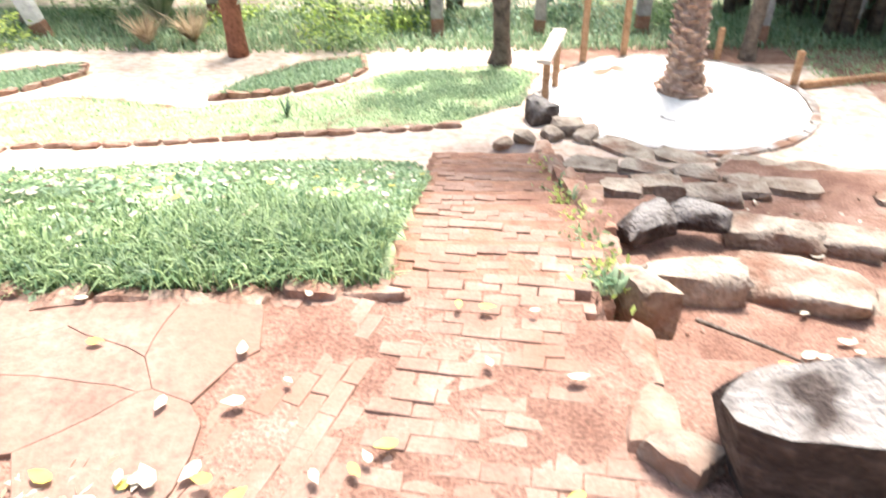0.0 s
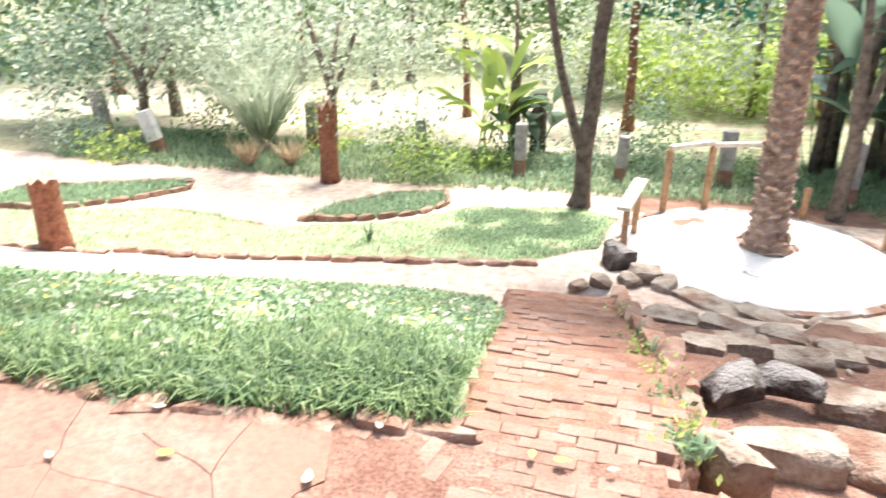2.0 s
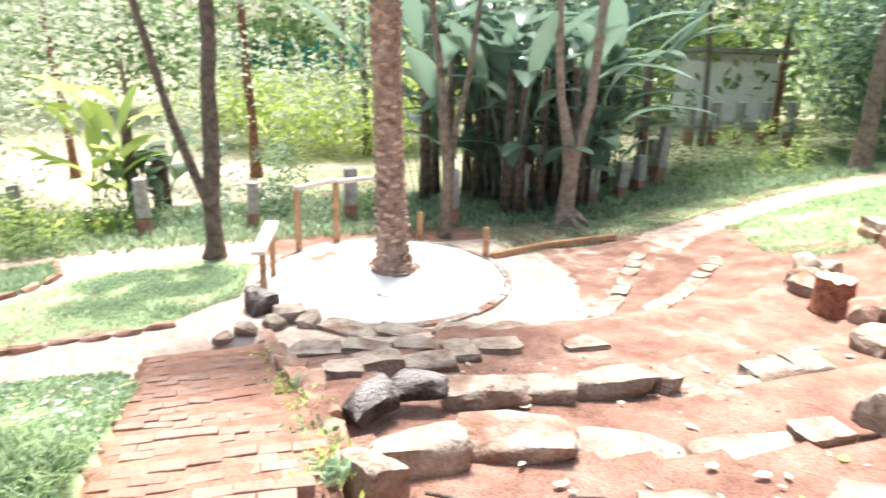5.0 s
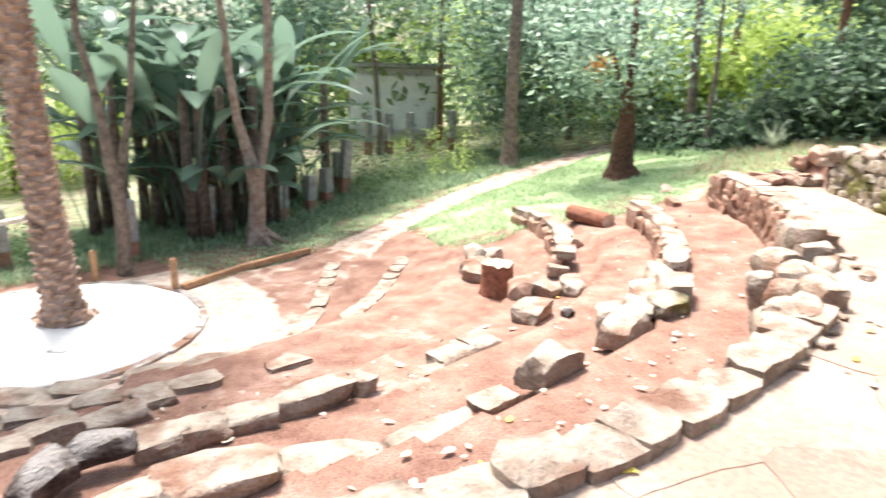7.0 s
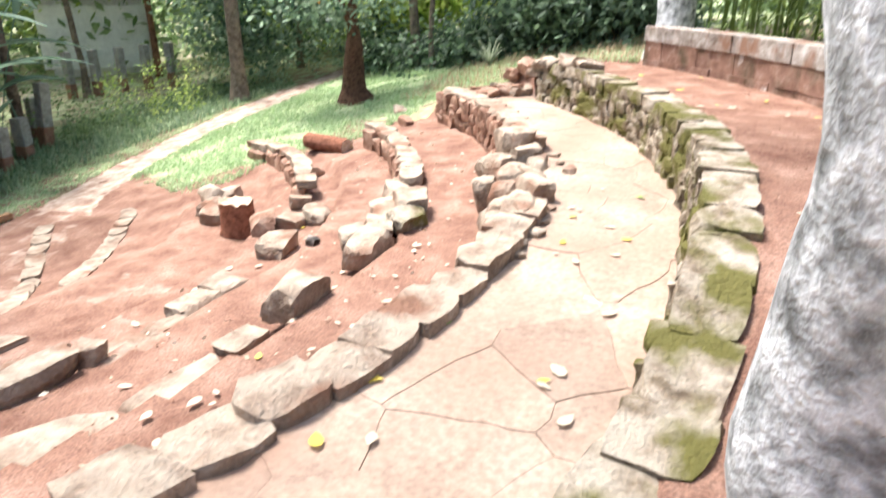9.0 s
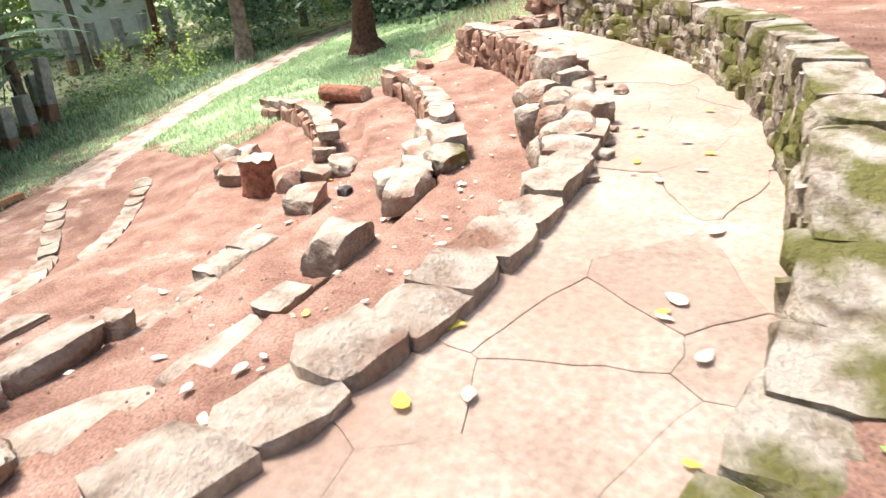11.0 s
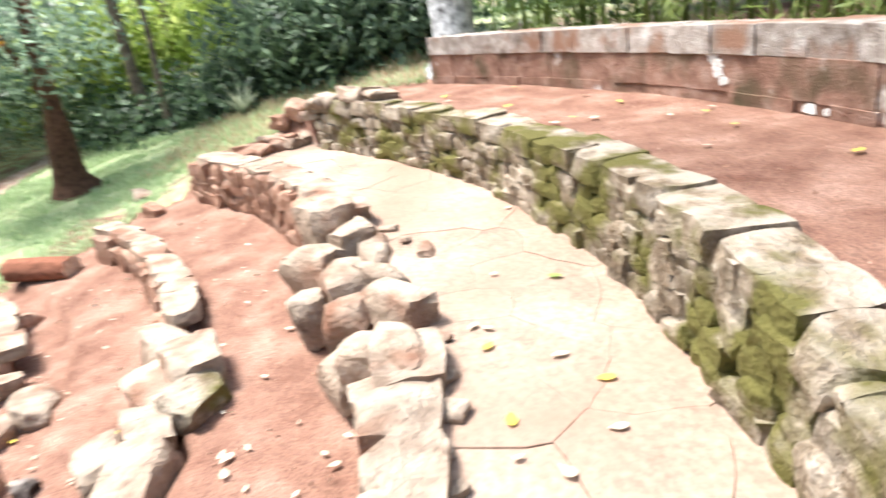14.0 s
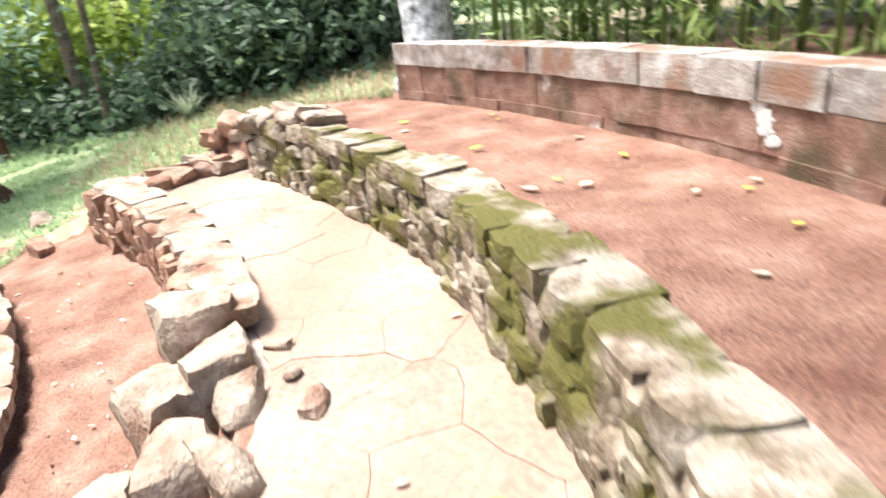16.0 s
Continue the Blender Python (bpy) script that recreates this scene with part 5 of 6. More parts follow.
def paddle_clump(label, x, y, count, height, spread, mat, seed):
    q = random.Random(seed)
    z = ground(x, y)
    ob = thing("banana_plant", label, "plant", "banana-like clumps", at=(x, y, z))
    for k in range(count):
        bm = bmesh.new()
        f = (q.uniform(-spread, spread), q.uniform(-spread, spread), 0.0 if k % 4 == 0 else height * q.uniform(0.05, 0.62))
        h = height * q.uniform(0.6, 1.1) * (1.0 if k % 4 == 0 else 0.62)
        paddle(bm, f, q.uniform(0, 6.28), h * (0.6 if k % 4 == 0 else 0.25), h * 0.4, q.uniform(0.15, 0.27), q.uniform(0.04, 0.26) if k % 4 == 0 else q.uniform(0.2, 0.6), q.uniform(0.3, 1.0) if k % 4 == 0 else q.uniform(0.9, 1.9))
        part("leaf", bm, mat, ob)
    for k in range(max(2, count // 7)):
        bm = bmesh.new()
        x_, y_ = q.uniform(-spread, spread), q.uniform(-spread, spread)
        tube(bm, [Vector((x_, y_, -0.1)), Vector((x_, y_, height * 0.25)), Vector((x_, y_, height * 0.6))], [0.12, 0.1, 0.07], 9, 0.2)
        part("stem", bm, M_barkdark, ob)
    return ob


paddle_clump("tall clump of dark glossy banana-like leaves", 6.6, 12.3, 80, 4.6, 1.1, M_banana, 3)
paddle_clump("tall clump of dark glossy banana-like leaves", 5.2, 12.9, 60, 5.0, 0.9, M_banana, 4)
paddle_clump("tall clump of dark glossy banana-like leaves", 8.4, 13.6, 60, 4.8, 1.2, M_banana, 5)
paddle_clump("low clump of dark glossy banana-like leaves", 6.9, 11.9, 22, 2.4, 0.9, M_banana, 6)
paddle_clump("upright bright green banana plant", -1.35, 13.0, 22, 2.9, 0.4, M_leafsun, 7)
paddle_clump("dark withered banana clump", -0.8, 13.2, 20, 2.0, 0.5, M_leafdark, 8)

# ---- reeds, shrubs and hedges ----
def fountain(label, x, y, count, length, mat, seed, name="reed_clump"):
    q = np.random.default_rng(seed)
    an = q.uniform(0, 6.28, count)
    v = []
    for a_ in an:
        d, s = np.array((math.cos(a_), math.sin(a_), 0)), np.array((-math.sin(a_), math.cos(a_), 0)) * 0.02
        L, out, dr = length * q.uniform(0.6, 1.15), q.uniform(0.15, 0.7), q.uniform(0.2, 0.7)
        pts = [d * L * out * t + np.array((0, 0, L * (t - dr * t * t))) for t in np.linspace(0, 1, 6)]
        for k in range(5):
            w0, w1 = s * (1 - k / 5.2), s * (1 - (k + 1) / 5.2)
            v += [pts[k] - w0, pts[k] + w0, pts[k + 1] + w1, pts[k + 1] - w1]
    ob = new(name, quads_mesh(name, v, mat))
    ob.location = (x, y, ground(x, y))
    return tagged(ob, label, "plant")


fountain("fountain clump of pale arching reeds", -6.0, 12.4, 420, 3.6, M_leafpale, 1)
fountain("dry straw-coloured grass clump", -4.9, 11.1, 160, 0.9, M_grassdry, 2, "dry_grass_clump")
fountain("dry straw-coloured grass clump", -5.6, 10.9, 140, 0.8, M_grassdry, 3, "dry_grass_clump")
fountain("pale arching lily-like clump", 14.6, 4.6, 60, 0.9, M_leafpale, 4, "lily_clump")
for k, (x, y, rx, h, c, m, s) in enumerate(((-2.6, 11.3, 0.8, 0.7, 26, M_leafsun, 0.09), (-2.1, 10.9, 0.5, 0.5, 16, M_leaf, 0.09), (-1.6, 11.9, 0.7, 0.5, 20, M_leafsun, 0.09), (-0.2, 12.2, 0.8, 0.5, 24, M_leafblue, 0.08),
                                      (1.7, 12.2, 0.9, 0.6, 26, M_leafblue, 0.08), (3.3, 12.4, 0.8, 0.5, 22, M_leaf, 0.08), (1.8, 14.0, 0.5, 1.2, 24, M_leaf, 0.1), (-3.2, 12.9, 1.0, 0.9, 30, M_leafpale, 0.09),
                                      (-7.2, 12.9, 1.0, 0.8, 30, M_leaf, 0.09), (-8.9, 11.2, 0.8, 0.6, 22, M_leafblue, 0.09), (11.0, 12.4, 1.2, 1.0, 40, M_leaf, 0.09), (12.6, 12.2, 1.3, 1.3, 46, M_leafsun, 0.09),
                                      (14.6, 12.3, 1.2, 1.2, 40, M_leaf, 0.09), (16.4, 11.6, 1.3, 1.4, 46, M_leafblue, 0.1), (10.2, 14.2, 1.4, 1.8, 50, M_leaf, 0.1), (18.0, 10.6, 1.4, 1.6, 46, M_leafblue, 0.1))):
    bush("shrub", "leafy green shrub at the wood's edge", x, y, rx, h, c, m, s)


def foliage(name, label, blobs, leaf, size, per=30, clump=0.4, droop=0.25):
    """Uncountable leaves of a thicket or of far tree crowns: blobs of (x, y, z, rx, rz, clumps)."""
    p = np.concatenate([clumps((x, y, z), (rx, rx, rz), c, per, 0.1, 0.8, clump) for x, y, z, rx, rz, c in blobs])
    return tagged(new(name, quads_mesh(name, leaf_cards(p, size, 0.5, droop), leaf)), label, "foliage", kind="stuff")


q = random.Random(21)
far, mid, dark, pale_w, sunny = [], [], [], [], []
for k in range(46):                                   # far woods round the north and east
    an = radians(-42 + 3.4 * k)
    d = q.uniform(24, 34)
    far.append((d * math.sin(an), d * math.cos(an), q.uniform(0.0, 7.0), q.uniform(2.0, 3.2), q.uniform(1.2, 2.0), 24))
    far.append((d * math.sin(an) * 1.1, d * math.cos(an) * 1.1, q.uniform(-0.5, 2.0), q.uniform(2.2, 3.6), q.uniform(1.2, 2.0), 34))
for k in range(20):                                   # thicket behind the banana clumps and along the trail
    x = 8.5 + 0.75 * k
    mid.append((x, 15.5 - 0.3 * max(0, x - 12) + q.uniform(-1, 1.5), q.uniform(-0.6, 5.5), q.uniform(1.0, 1.7), q.uniform(0.8, 1.4), 24))
    mid.append((x + 0.3, 14.8 - 0.32 * max(0, x - 12) + q.uniform(-1, 1.5), q.uniform(2.0, 5.0), q.uniform(1.0, 1.6), q.uniform(0.7, 1.2), 18))
for k in range(26):                                   # dark hedge beyond the path's end
    t = k / 25
    dark.append((17.5 - 2.6 * t + q.uniform(-0.5, 0.8), 8.6 - 7.2 * t, (-0.1 if t < 0.45 else 0.35) + q.uniform(-0.1, 0.2) + (1.1 if t > 0.62 else 0.0), q.uniform(0.7, 1.1), (0.22 if t < 0.45 else q.uniform(0.35, 0.5)) + (0.35 if t > 0.62 else 0), 22 if t < 0.45 else 50))
    if t > 0.6:
        dark.append((19.5 - 2.6 * t + q.uniform(-0.5, 0.8), 8.6 - 7.2 * t, 2.8 + q.uniform(0, 2.2), q.uniform(0.8, 1.3), q.uniform(0.7, 1.1), 50))
    sunny.append((21.5 + q.uniform(-1, 1.5), 12 - 8 * t, 0.6 + q.uniform(0, 2.6), q.uniform(0.9, 1.4), q.uniform(0.5, 0.9), 34))
for k in range(9):
    (dark if k % 3 == 0 else mid).append((4.6 + 0.7 * k, 14.6 + q.uniform(-0.5, 1.0), q.uniform(-0.6, 3.4), 1.0, 1.0, 26))
for k in range(16):                                   # pale crowns over the lower garden
    pale_w.append((-10.5 + 0.95 * k, 14.5 + q.uniform(-0.8, 2.5), q.uniform(-0.5, 3.2), q.uniform(0.9, 1.5), q.uniform(0.5, 0.9), 20))
for k in range(14):
    sunny.append((14 + 0.8 * k, 20.5 - 0.5 * k, q.uniform(-0.2, 3.2), q.uniform(1.0, 1.6), q.uniform(0.6, 1.2), 34))
for k in range(10):
    sunny.append((1.0 + 0.9 * k, 20 + q.uniform(-1, 2), q.uniform(-1.2, 0.6), 1.4, 0.7, 34))
mid += [(-10.6, 13.6, 0.3, 1.5, 1.2, 60), (-9.2, 14.8, 2.2, 1.5, 1.2, 50), (-7.6, 14.4, 0.4, 1.2, 1.0, 40), (-11.2, 15.2, 3.4, 1.6, 1.2, 50), (-5.0, 15.2, 2.6, 1.2, 0.9, 30)]
mid = [b for b in mid if not (abs(b[0] - 12.8) < 2.2 and b[2] < 3.2)]
for k in range(12):
    mid.append((15.6 + 0.35 * k, 12.6 - 0.36 * k + q.uniform(-0.4, 0.6), q.uniform(0.2, 2.8), q.uniform(0.7, 1.1), q.uniform(0.5, 0.8), 30))
sunny += [(17.2 + 0.35 * k, 8.8 - 0.5 * k, 1.0 + q.uniform(0, 1.3), 0.8, 0.6, 26) for k in range(7)]
foliage("far_woods", "far green tree crowns closing the view", far, M_leaf, 0.4, 26, 0.9)
foliage("thicket", "dense green thicket behind the trail", mid, M_leafblue, 0.2)
foliage("dark_hedge", "dense dark green hedge with deep shade painted into its leaves", dark, M_leafdark, 0.2, 34)
foliage("pale_crowns", "pale sunlit leaves over the lower garden", pale_w, M_leafpale, 0.15, 30, 0.3)
foliage("sunny_leaves", "yellow-green leaves with bright sunlight painted into their colour", sunny, M_leafsun, 0.2)
# thin trunks in the woods
for k in range(26):
    an = radians(-36 + 4.6 * k + q.uniform(-1.5, 1.5))
    d = q.uniform(16, 24)
    x, y = d * math.sin(an), d * math.cos(an)
    if y < 2:
        continue
    rr = q.uniform(0.07, 0.16)
    dx = q.uniform(-0.6, 0.6)
    tree("woodland_tree", "thin bare woodland trunk among far leaves", x, y, [[(0, 0, 0, rr), (dx * 0.4, 0, 3, rr * 0.8), (dx, 0.2, 8, rr * 0.5)]], [(dx, 0.2, 7.5, 1.4, 0.9, 10)], M_barkred if k % 3 == 0 else M_bark, M_leafblue, 0.22, 8, group="woodland trunks")


# ---- bamboo over the block wall ----
bamboo = thing("bamboo_grove", "grove of fresh green bamboo behind the wall", "bamboo")
q = random.Random(31)
leaves = []
for k in range(70):
    a_, r_ = q.uniform(14, 42), q.uniform(11.9, 13.2)
    x, y = spot(r_, a_)
    h = q.uniform(2.4, 4.2)
    lx, ly = q.uniform(-0.5, 0.3), q.uniform(-0.2, 0.5)
    bm = bmesh.new()
    tube(bm, [Vector((x + lx * t * t, y + ly * t * t, 0.95 + h * t)) for t in (0, 0.25, 0.5, 0.75, 1)], [0.02, 0.019, 0.017, 0.013, 0.008], 6)
    part("cane", bm, M_bamboo, bamboo)
    for j in range(34):
        t = q.uniform(0.0, 1)
        leaves.append((x + lx * t * t + q.gauss(0, 0.16), y + ly * t * t + q.gauss(0, 0.16), 0.95 + h * t + q.gauss(0, 0.12)))
piece("bamboo_leaves", quads_mesh("bamboo_leaves", leaf_cards(np.repeat(np.array(leaves), 4, axis=0) + rng.normal(size=(len(leaves) * 4, 3)) * 0.09, 0.2, 0.16, 0.7), M_bamboo), bamboo)
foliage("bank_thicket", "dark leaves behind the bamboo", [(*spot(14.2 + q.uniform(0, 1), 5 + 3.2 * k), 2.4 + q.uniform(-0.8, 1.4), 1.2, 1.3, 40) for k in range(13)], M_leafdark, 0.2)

# ---- grass ----
def fill(poly, n, lo=None):
    X = [p[0] for p in poly]
    Y = [p[1] for p in poly]
    out = []
    while len(out) < n:
        x, y = rnd.uniform(min(X), max(X)), rnd.uniform(min(Y), max(Y))
        if inside(x, y, poly) and (lo is None or rnd.random() < lo(x, y)):
            out.append((x, y))
    return out


blades("lawn_grass", "thick green lawn grass on the slope", on_ground(fill(LAWN, 46000, lambda x, y: (1.0 if x > -4 else 0.45) * smooth(-0.45, 0.2, noise.noise(Vector((x * 1.6, y * 1.6, 1)))))), 0.06, 0.0045, M_lawn, 1.0)
blades("lawn_dry_grass", "yellowed blades among the lawn grass", on_ground(fill(LAWN, 20000, lambda x, y: 0.2 + 0.8 * smooth(3.0, 5.2, y + 0.8 * noise.noise(Vector((x, y, 7)))))), 0.05, 0.005, M_grasspale, 1.0)
cover = [(x, y, ground(x, y) + rnd.uniform(0.01, 0.06)) for x, y in fill(LAWN, 16000, lambda x, y: smooth(-0.3, 0.35, noise.noise(Vector((x * 2.3, y * 2.3, 9)))))]
tagged(new("lawn_cover", quads_mesh("lawn_cover", leaf_cards(cover, 0.05, 0.55, 0.1, 0.5), M_grass)), "small-leaved creeping plants among the lawn grass", "ground cover", kind="stuff")
edge = [(x, 2.24 + 0.07 * max(0, -2 - x) + 0.1 * max(0, x + 1.2) + abs(rnd.gauss(0, 0.2))) for x in (rnd.uniform(-4.5, -0.45) for _ in range(7000))]
edge += [(rnd.gauss(-0.95, 0.32), 2.5 + abs(rnd.gauss(0, 0.28))) for _ in range(5000)]
blades("lawn_edge_grass", "long dark grass tufts along the lawn's lower edge", on_ground([p for p in edge if p[0] < -0.45]), 0.13, 0.005, M_lawn, 1.0)
blades("bed_grass", "bright green low planting in the stone-edged bed", on_ground(fill(BED_A, 5000)), 0.12, 0.006, M_grass, 0.8)
blades("bed_grass", "bright green low planting in the stone-edged bed", on_ground(fill(BED_B, 5000)), 0.12, 0.006, M_grass, 0.8)
blades("garden_grass", "thin sunny grass on the lower garden", on_ground(fill(LOWER_LAWN, 16000)), 0.045, 0.005, M_grasspale, 0.9)
blades("garden_grass", "greener grass patch beside the hand rail", on_ground(fill([(-3.2, 7.9), (-0.4, 7.6), (0.45, 8.2), (0.8, 9.5), (-1.2, 9.6), (-2.6, 9.0)], 11000, lambda x, y: smooth(1.75, 0.7, math.hypot(x + 0.4, (y - 8.8) * 1.3)) * (0.4 + noise.noise(Vector((x * 2, y * 2, 0)))))), 0.05, 0.005, M_grass, 0.9)
east = []
while len(east) < 24000:
    x, y = rnd.uniform(6.5, 17), rnd.uniform(4.5, 9.4)
    r, a = polar(x, y)
    if r > 3.9 and a > 54 + 2 * math.sin(x * 3) and near_line(x, y, TRAIL) > 0.12 and rnd.random() < smooth(-0.5, 0.3, noise.noise(Vector((x * 1.4, y * 1.4, 2)))):
        east.append((x, y))
blades("slope_grass", "bright green creeping grass on the slope", on_ground(east), 0.075, 0.009, M_grasspale, 0.9)
blades("wood_edge_grass", "low green undergrowth along the wood's edge", on_ground([(rnd.uniform(-9.5, 16), rnd.uniform(10.6, 13.5)) for _ in range(26000)]), 0.16, 0.011, M_grass, 0.9)
blades("wood_edge_grass", "sparse thin grass beside the trail", on_ground([p for p in ((rnd.uniform(4.5, 15), rnd.uniform(8.7, 11.2)) for _ in range(14000)) if near_line(*p, TRAIL) > 0.12]), 0.05, 0.008, M_grasspale, 0.9)
blades("bank_grass", "low green grass between the bank and the hedge", on_ground([(rnd.uniform(12.2, 15.8), rnd.uniform(1.2, 5.6)) for _ in range(6000)]), 0.12, 0.009, M_grasspale, 1.0)
blades("bank_dry_grass", "dry brown grass between the bank and the hedge", on_ground([(rnd.uniform(12.2, 15.8), rnd.uniform(1.2, 5.6)) for _ in range(3000)]), 0.18, 0.008, M_grassdry, 1.0)
blades("step_weeds", "small weeds growing in the joint beside the steps", on_ground([(0.56 + rnd.gauss(0, 0.035) - 0.01 * (y - 2), y) for y in (rnd.uniform(2.3, 6.8) for _ in range(1100)) if math.sin(y * 3.1) > -0.45]), 0.09, 0.012, M_grass, 0.9)

# ---- fallen leaves and twigs ----
def leaf_shape(mat, seed):
    q = random.Random(seed)
    v, f = [(0, 0, 0.004)], []
    n = 8
    for k in range(n):
        an = 2 * math.pi * k / n
        v.append((0.5 * math.cos(an) * (1.2 if k == 0 else 1), 0.26 * math.sin(an) * (0.75 if k in (1, 7) else 1), 0.012 + q.uniform(-0.015, 0.05)))
    f = [(0, 1 + k, 1 + (k + 1) % n) for k in range(n)]
    return mesh_of("fallen_leaf", v, f, mat, True)


LEAVES = [(leaf_shape(m, k), lb) for k, (m, lb) in enumerate(((M_litter, "pale dry fallen leaf on the ground"), (M_litter, "pale dry fallen leaf on the ground"), (M_litter, "pale dry fallen leaf on the ground"), (M_yellow, "yellow fallen leaf on the ground"), (M_greenleaf, "green fallen leaf on the ground")))]


def drop_leaf(x, y, size, z, kind):
    me, lb = LEAVES[kind]
    ob = new("fallen_leaf", me)
    ob.matrix_basis = Matrix.LocRotScale((x, y, z), Euler((rnd.uniform(-0.12, 0.12), rnd.uniform(-0.12, 0.12), rnd.uniform(0, 6.28))), (size * 0.8, size * 0.95, size))
    tagged(ob, lb, "leaf", "fallen leaves")


def surface(x, y):
    r, a = polar(x, y)
    if 8.3 < r < 9.5 and -24.5 < a < 51:
        return ground(x, y) + 0.03
    return ground(x, y) + 0.022


for x, y, s, k in ((3.77, 0.22, 0.13, 0), (3.08, 0.34, 0.14, 1), (3.33, 1.02, 0.13, 4), (2.68, 1.12, 0.14, 3), (4.77, 0.71, 0.1, 3), (5.55, 0.76, 0.08, 2), (4.45, 0.55, 0.1, 2), (2.3, -0.3, 0.2, 4), (2.2, 1.1, 0.13, 3), (6.1, 0.35, 0.11, 4), (5.0, 0.3, 0.1, 3)):
    drop_leaf(x, y, s, surface(x, y), k)
for k in range(60):
    a, r = rnd.uniform(-24, 20), rnd.choice((rnd.uniform(8.45, 9.35), rnd.uniform(7.2, 8.0), rnd.uniform(6.2, 6.9), rnd.uniform(5.3, 5.9)))
    x, y = spot(r, a)
    drop_leaf(x, y, rnd.uniform(0.06, 0.13), surface(x, y), rnd.choice((0, 1, 2, 2, 3)))
for k in range(26):
    x, y = spot(rnd.uniform(9.95, 11.0), rnd.uniform(-8, 38))
    drop_leaf(x, y, rnd.uniform(0.07, 0.14), surface(x, y), rnd.choice((0, 1, 3, 3)))
for k in range(34):
    x, y = rnd.uniform(-2.6, 0.5), rnd.uniform(0.9, 2.4)
    drop_leaf(x, y, rnd.uniform(0.05, 0.1), surface(x, y) + 0.02, rnd.choice((0, 1, 2, 3)))
litter = []
for k in range(900):
    x, y = rnd.choice(((rnd.uniform(-4, -0.3), rnd.uniform(2.6, 5.6)), spot(rnd.uniform(5.2, 8.0), rnd.uniform(-31, 45)), (rnd.gauss(-1.35, 0.25), rnd.gauss(1.05, 0.12))))
    litter.append((x, y, ground(x, y) + 0.02 + (0.05 if inside(x, y, LAWN) else 0)))
tagged(new("leaf_litter", quads_mesh("leaf_litter", leaf_cards(litter, 0.05, 0.5, 0.0, 0.1), M_litter)), "scattered small dry leaves and chips", "litter", kind="stuff")
pebbles = []
for k in range(1500):
    x, y = spot(rnd.uniform(4.1, 8.0), rnd.uniform(-31, 50)) if k % 3 else spot(rnd.uniform(9.9, 11.1), rnd.uniform(-10, 42))
    s, z = rnd.uniform(0.004, 0.012), ground(x, y)
    o = [Vector((rnd.uniform(-1, 1), rnd.uniform(-1, 1), 0)) * s for _ in range(4)]
    top = Vector((x, y, z + s * 1.2))
    b = [Vector((x + s, y, z)), Vector((x, y + s, z)), Vector((x - s, y, z)), Vector((x, y - s, z))]
    for j in range(4):
        pebbles += [top, b[j], b[(j + 1) % 4]]
tagged(new("pebbles", quads_mesh("pebbles", pebbles, M_redstone, 3)), "small red pebbles strewn on the bare earth", "pebbles", kind="stuff")
bm = bmesh.new()
tube(bm, [Vector((0.95, 2.42, -0.24)), Vector((1.15, 2.25, -0.22)), Vector((1.32, 2.15, -0.24))], [0.012, 0.01, 0.006], 6)
me = bpy.data.meshes.new("twig")
bm.to_mesh(me), bm.free()
me.materials.append(M_bark)
tagged(new("twig", me), "dry grey twig lying on the red earth", "twig")


# ---- things far off between the trees ----
screen = thing("site_screen", "teal sheet screen on white posts far behind the trees", "screen", at=(4.0, 27.0, ground(4.0, 27.0)))
M_teal = material("teal sheeting", ((0.3, (0.04, 0.26, 0.27)), (0.6, (0.1, 0.42, 0.42))), 3, bump=0.2, rough=0.5)
for k in range(5):
    beam((-2.4 + 1.2 * k, 0, -0.2), (-2.4 + 1.2 * k, 0, 3.4), 0.12, 0.12, M_white, "post", screen)
for k in range(4):
    beam((-2.34 + 1.2 * k, 0.02, 2.55), (-1.26 + 1.2 * k, 0.02, 2.55), 0.03, 1.1, M_teal, "sheet", screen)
M_limewash = material("bright limewashed wall", ((0.3, (0.72, 0.71, 0.68)), (0.6, (0.86, 0.85, 0.82))), 5, bump=0.2)
hut = thing("white_hut", "small white-walled building far behind the trees", "building", at=(16.6, 18.2, ground(16.6, 18.2)))
for nm, a, b, w_, h_, m in (("wall", (-1.6, 0, 1.1), (1.6, 0, 1.1), 2.0, 2.3, M_limewash), ("roof", (-1.9, 0, 2.35), (1.9, 0, 2.35), 2.5, 0.14, M_conc)  ):
    beam(a, b, w_, h_, m, nm, hut)
hut.rotation_euler = (0, 0, radians(-42))
for k in range(5):
    concrete_post(13.4 + 0.5 * k, 15.9 - 0.4 * k, 1.2, 0.2)
sap = fountain("small sapling growing in the lower garden grass", -2.49, 7.85, 14, 0.34, M_leafdark, 12, "sapling")
log((-1.62, 1.12, ground(-1.62, 1.12) - 0.03), 0.2, 0.09, 0, "small dark cut stump among dry leaves", True, 0.06, "small_stump")
for k in range(46):
    x, y = rnd.gauss(-1.05, 0.28), rnd.gauss(1.1, 0.1)
    drop_leaf(x, y, rnd.uniform(0.06, 0.12), surface(x, y) + 0.01 * (k % 4), rnd.choice((0, 1, 2, 3)))
for k in range(150):
    x, y = rnd.uniform(-4.2, -0.5), rnd.uniform(2.5, 5.4)
    drop_leaf(x, y, rnd.uniform(0.05, 0.09), ground(x, y) + 0.06, rnd.choice((0, 1, 2, 3)))
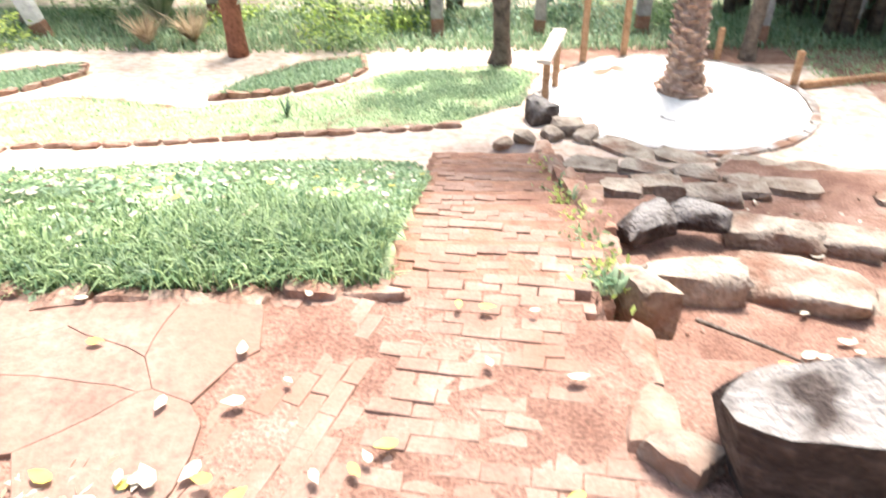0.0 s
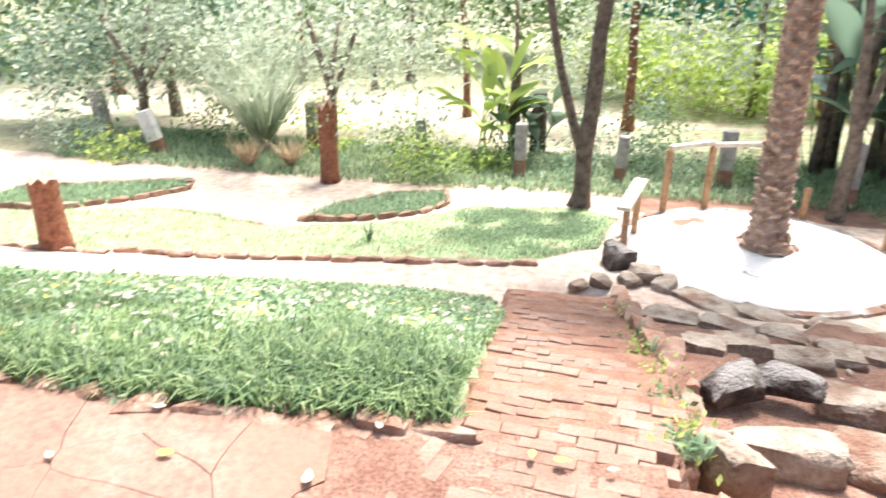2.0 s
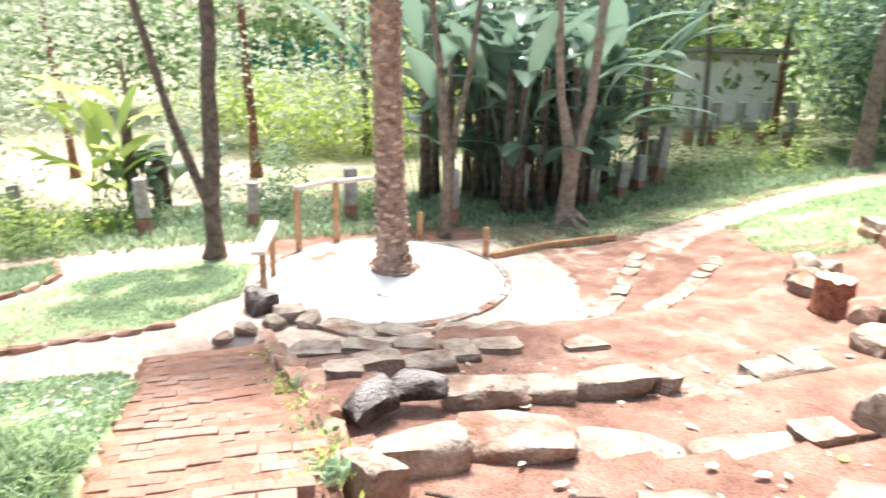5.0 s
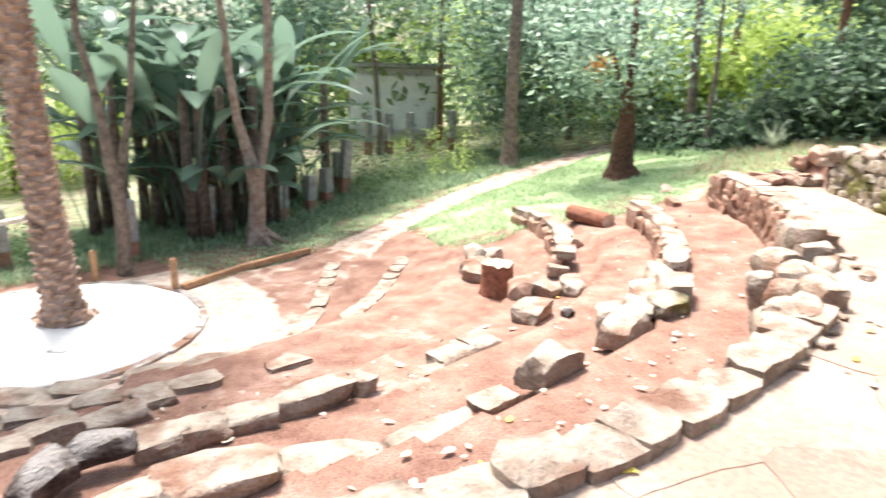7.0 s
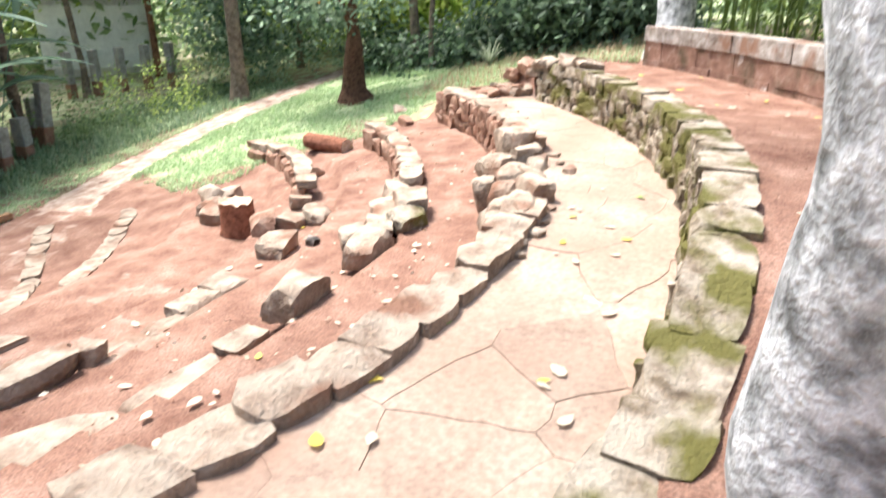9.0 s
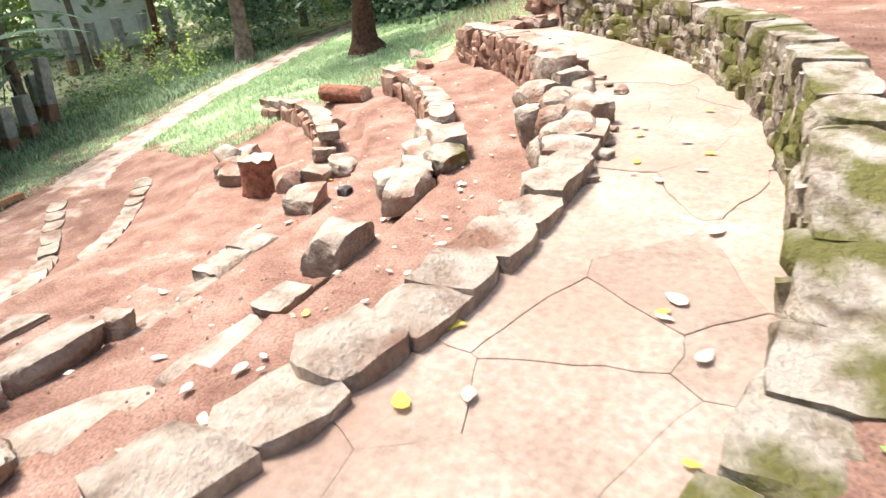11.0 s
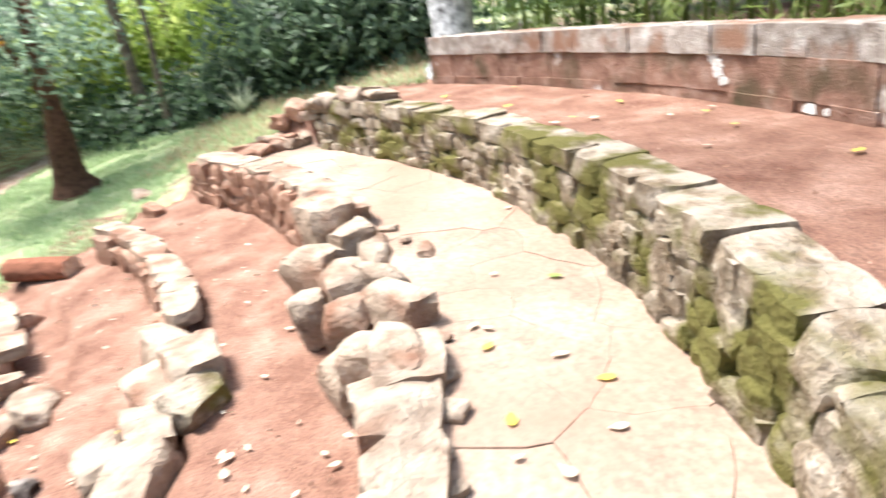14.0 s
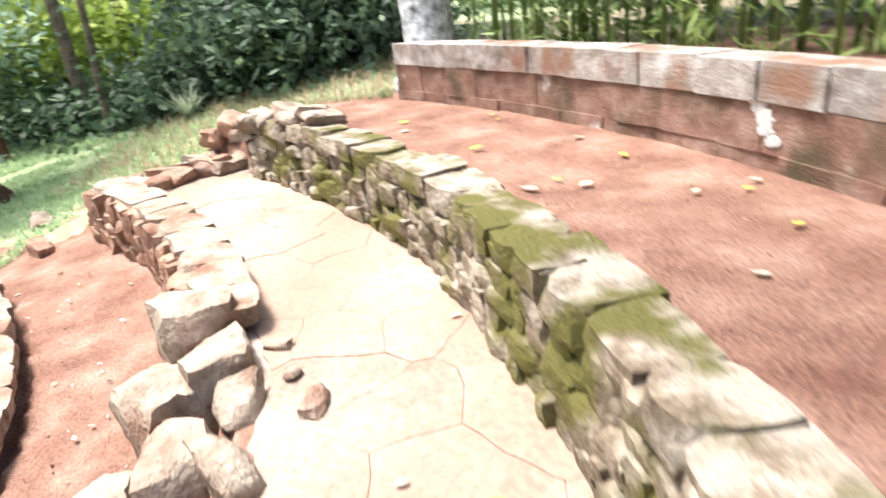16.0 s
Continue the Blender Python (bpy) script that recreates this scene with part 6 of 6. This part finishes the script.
for k in range(40):
    x, y = spot(rnd.uniform(7.2, 8.0), rnd.uniform(-24, 8))
    drop_leaf(x, y, rnd.uniform(0.05, 0.11), surface(x, y), rnd.choice((0, 1, 2, 3)))

for k, (y, s_) in enumerate(((2.15, 0.1), (2.6, 0.13), (3.05, 0.12), (3.5, 0.15), (4.1, 0.16), (4.6, 0.13), (5.2, 0.16), (5.9, 0.14), (6.4, 0.12))):
    wd = bush("weed", "small green weed rooted beside the brick steps", 0.57 - 0.004 * k, y, s_ * 1.4, s_ * 2.4, 5, M_leaf if k % 3 == 2 else M_leafsun, 0.1)
    wd.scale = (0.42, 0.5, 0.5)
    tagged(wd, "small green weed rooted beside the brick steps", "weed", kind="stuff")

# young palm on the lawn, whose fronds hang in from the side
pz = ground(-4.95, 3.3)
young = thing("young_palm", "young palm with dark arching fronds over the lawn", "tree", at=(-4.95, 3.3, pz))
bm = bmesh.new()
tube(bm, [Vector((0, 0, -0.1)), Vector((0, 0, 1.0)), Vector((0.05, 0, 2.35))], [0.2, 0.17, 0.15], 12, 0.2)
part("trunk", bm, M_palmbark, young)
for k in range(13):
    fr = piece("frond", quads_mesh("frond", frond(3.4 if k < 2 else 2.4, 0.7 if k < 2 else rnd.uniform(0.6, 1.5), 1.2 if k < 2 else rnd.uniform(0.9, 1.8), radians((22, 62)[k] if k < 2 else 95 + 22 * k), 40, 0.4), M_leafdark), young)
    fr.location = (0.05, 0, 2.35)

for k, (x, y, rx, h, c, m) in enumerate(((-9.6, 11.6, 0.9, 1.5, 44, M_leafpale), (-7.0, 13.6, 0.8, 1.6, 36, M_leafpale), (-2.9, 12.0, 0.5, 0.9, 18, M_leaf), (-1.2, 12.4, 0.4, 0.8, 14, M_leafblue), (1.4, 12.9, 0.6, 1.3, 26, M_leafblue), (0.3, 13.4, 0.5, 1.6, 24, M_leafblue), (-4.6, 12.6, 0.8, 1.2, 30, M_leafsun), (-8.2, 10.8, 0.6, 0.5, 16, M_leafsun))):
    bush("shrub", "loose pale shrub in the planting under the trees", x, y, rx, h, c, m, 0.1)
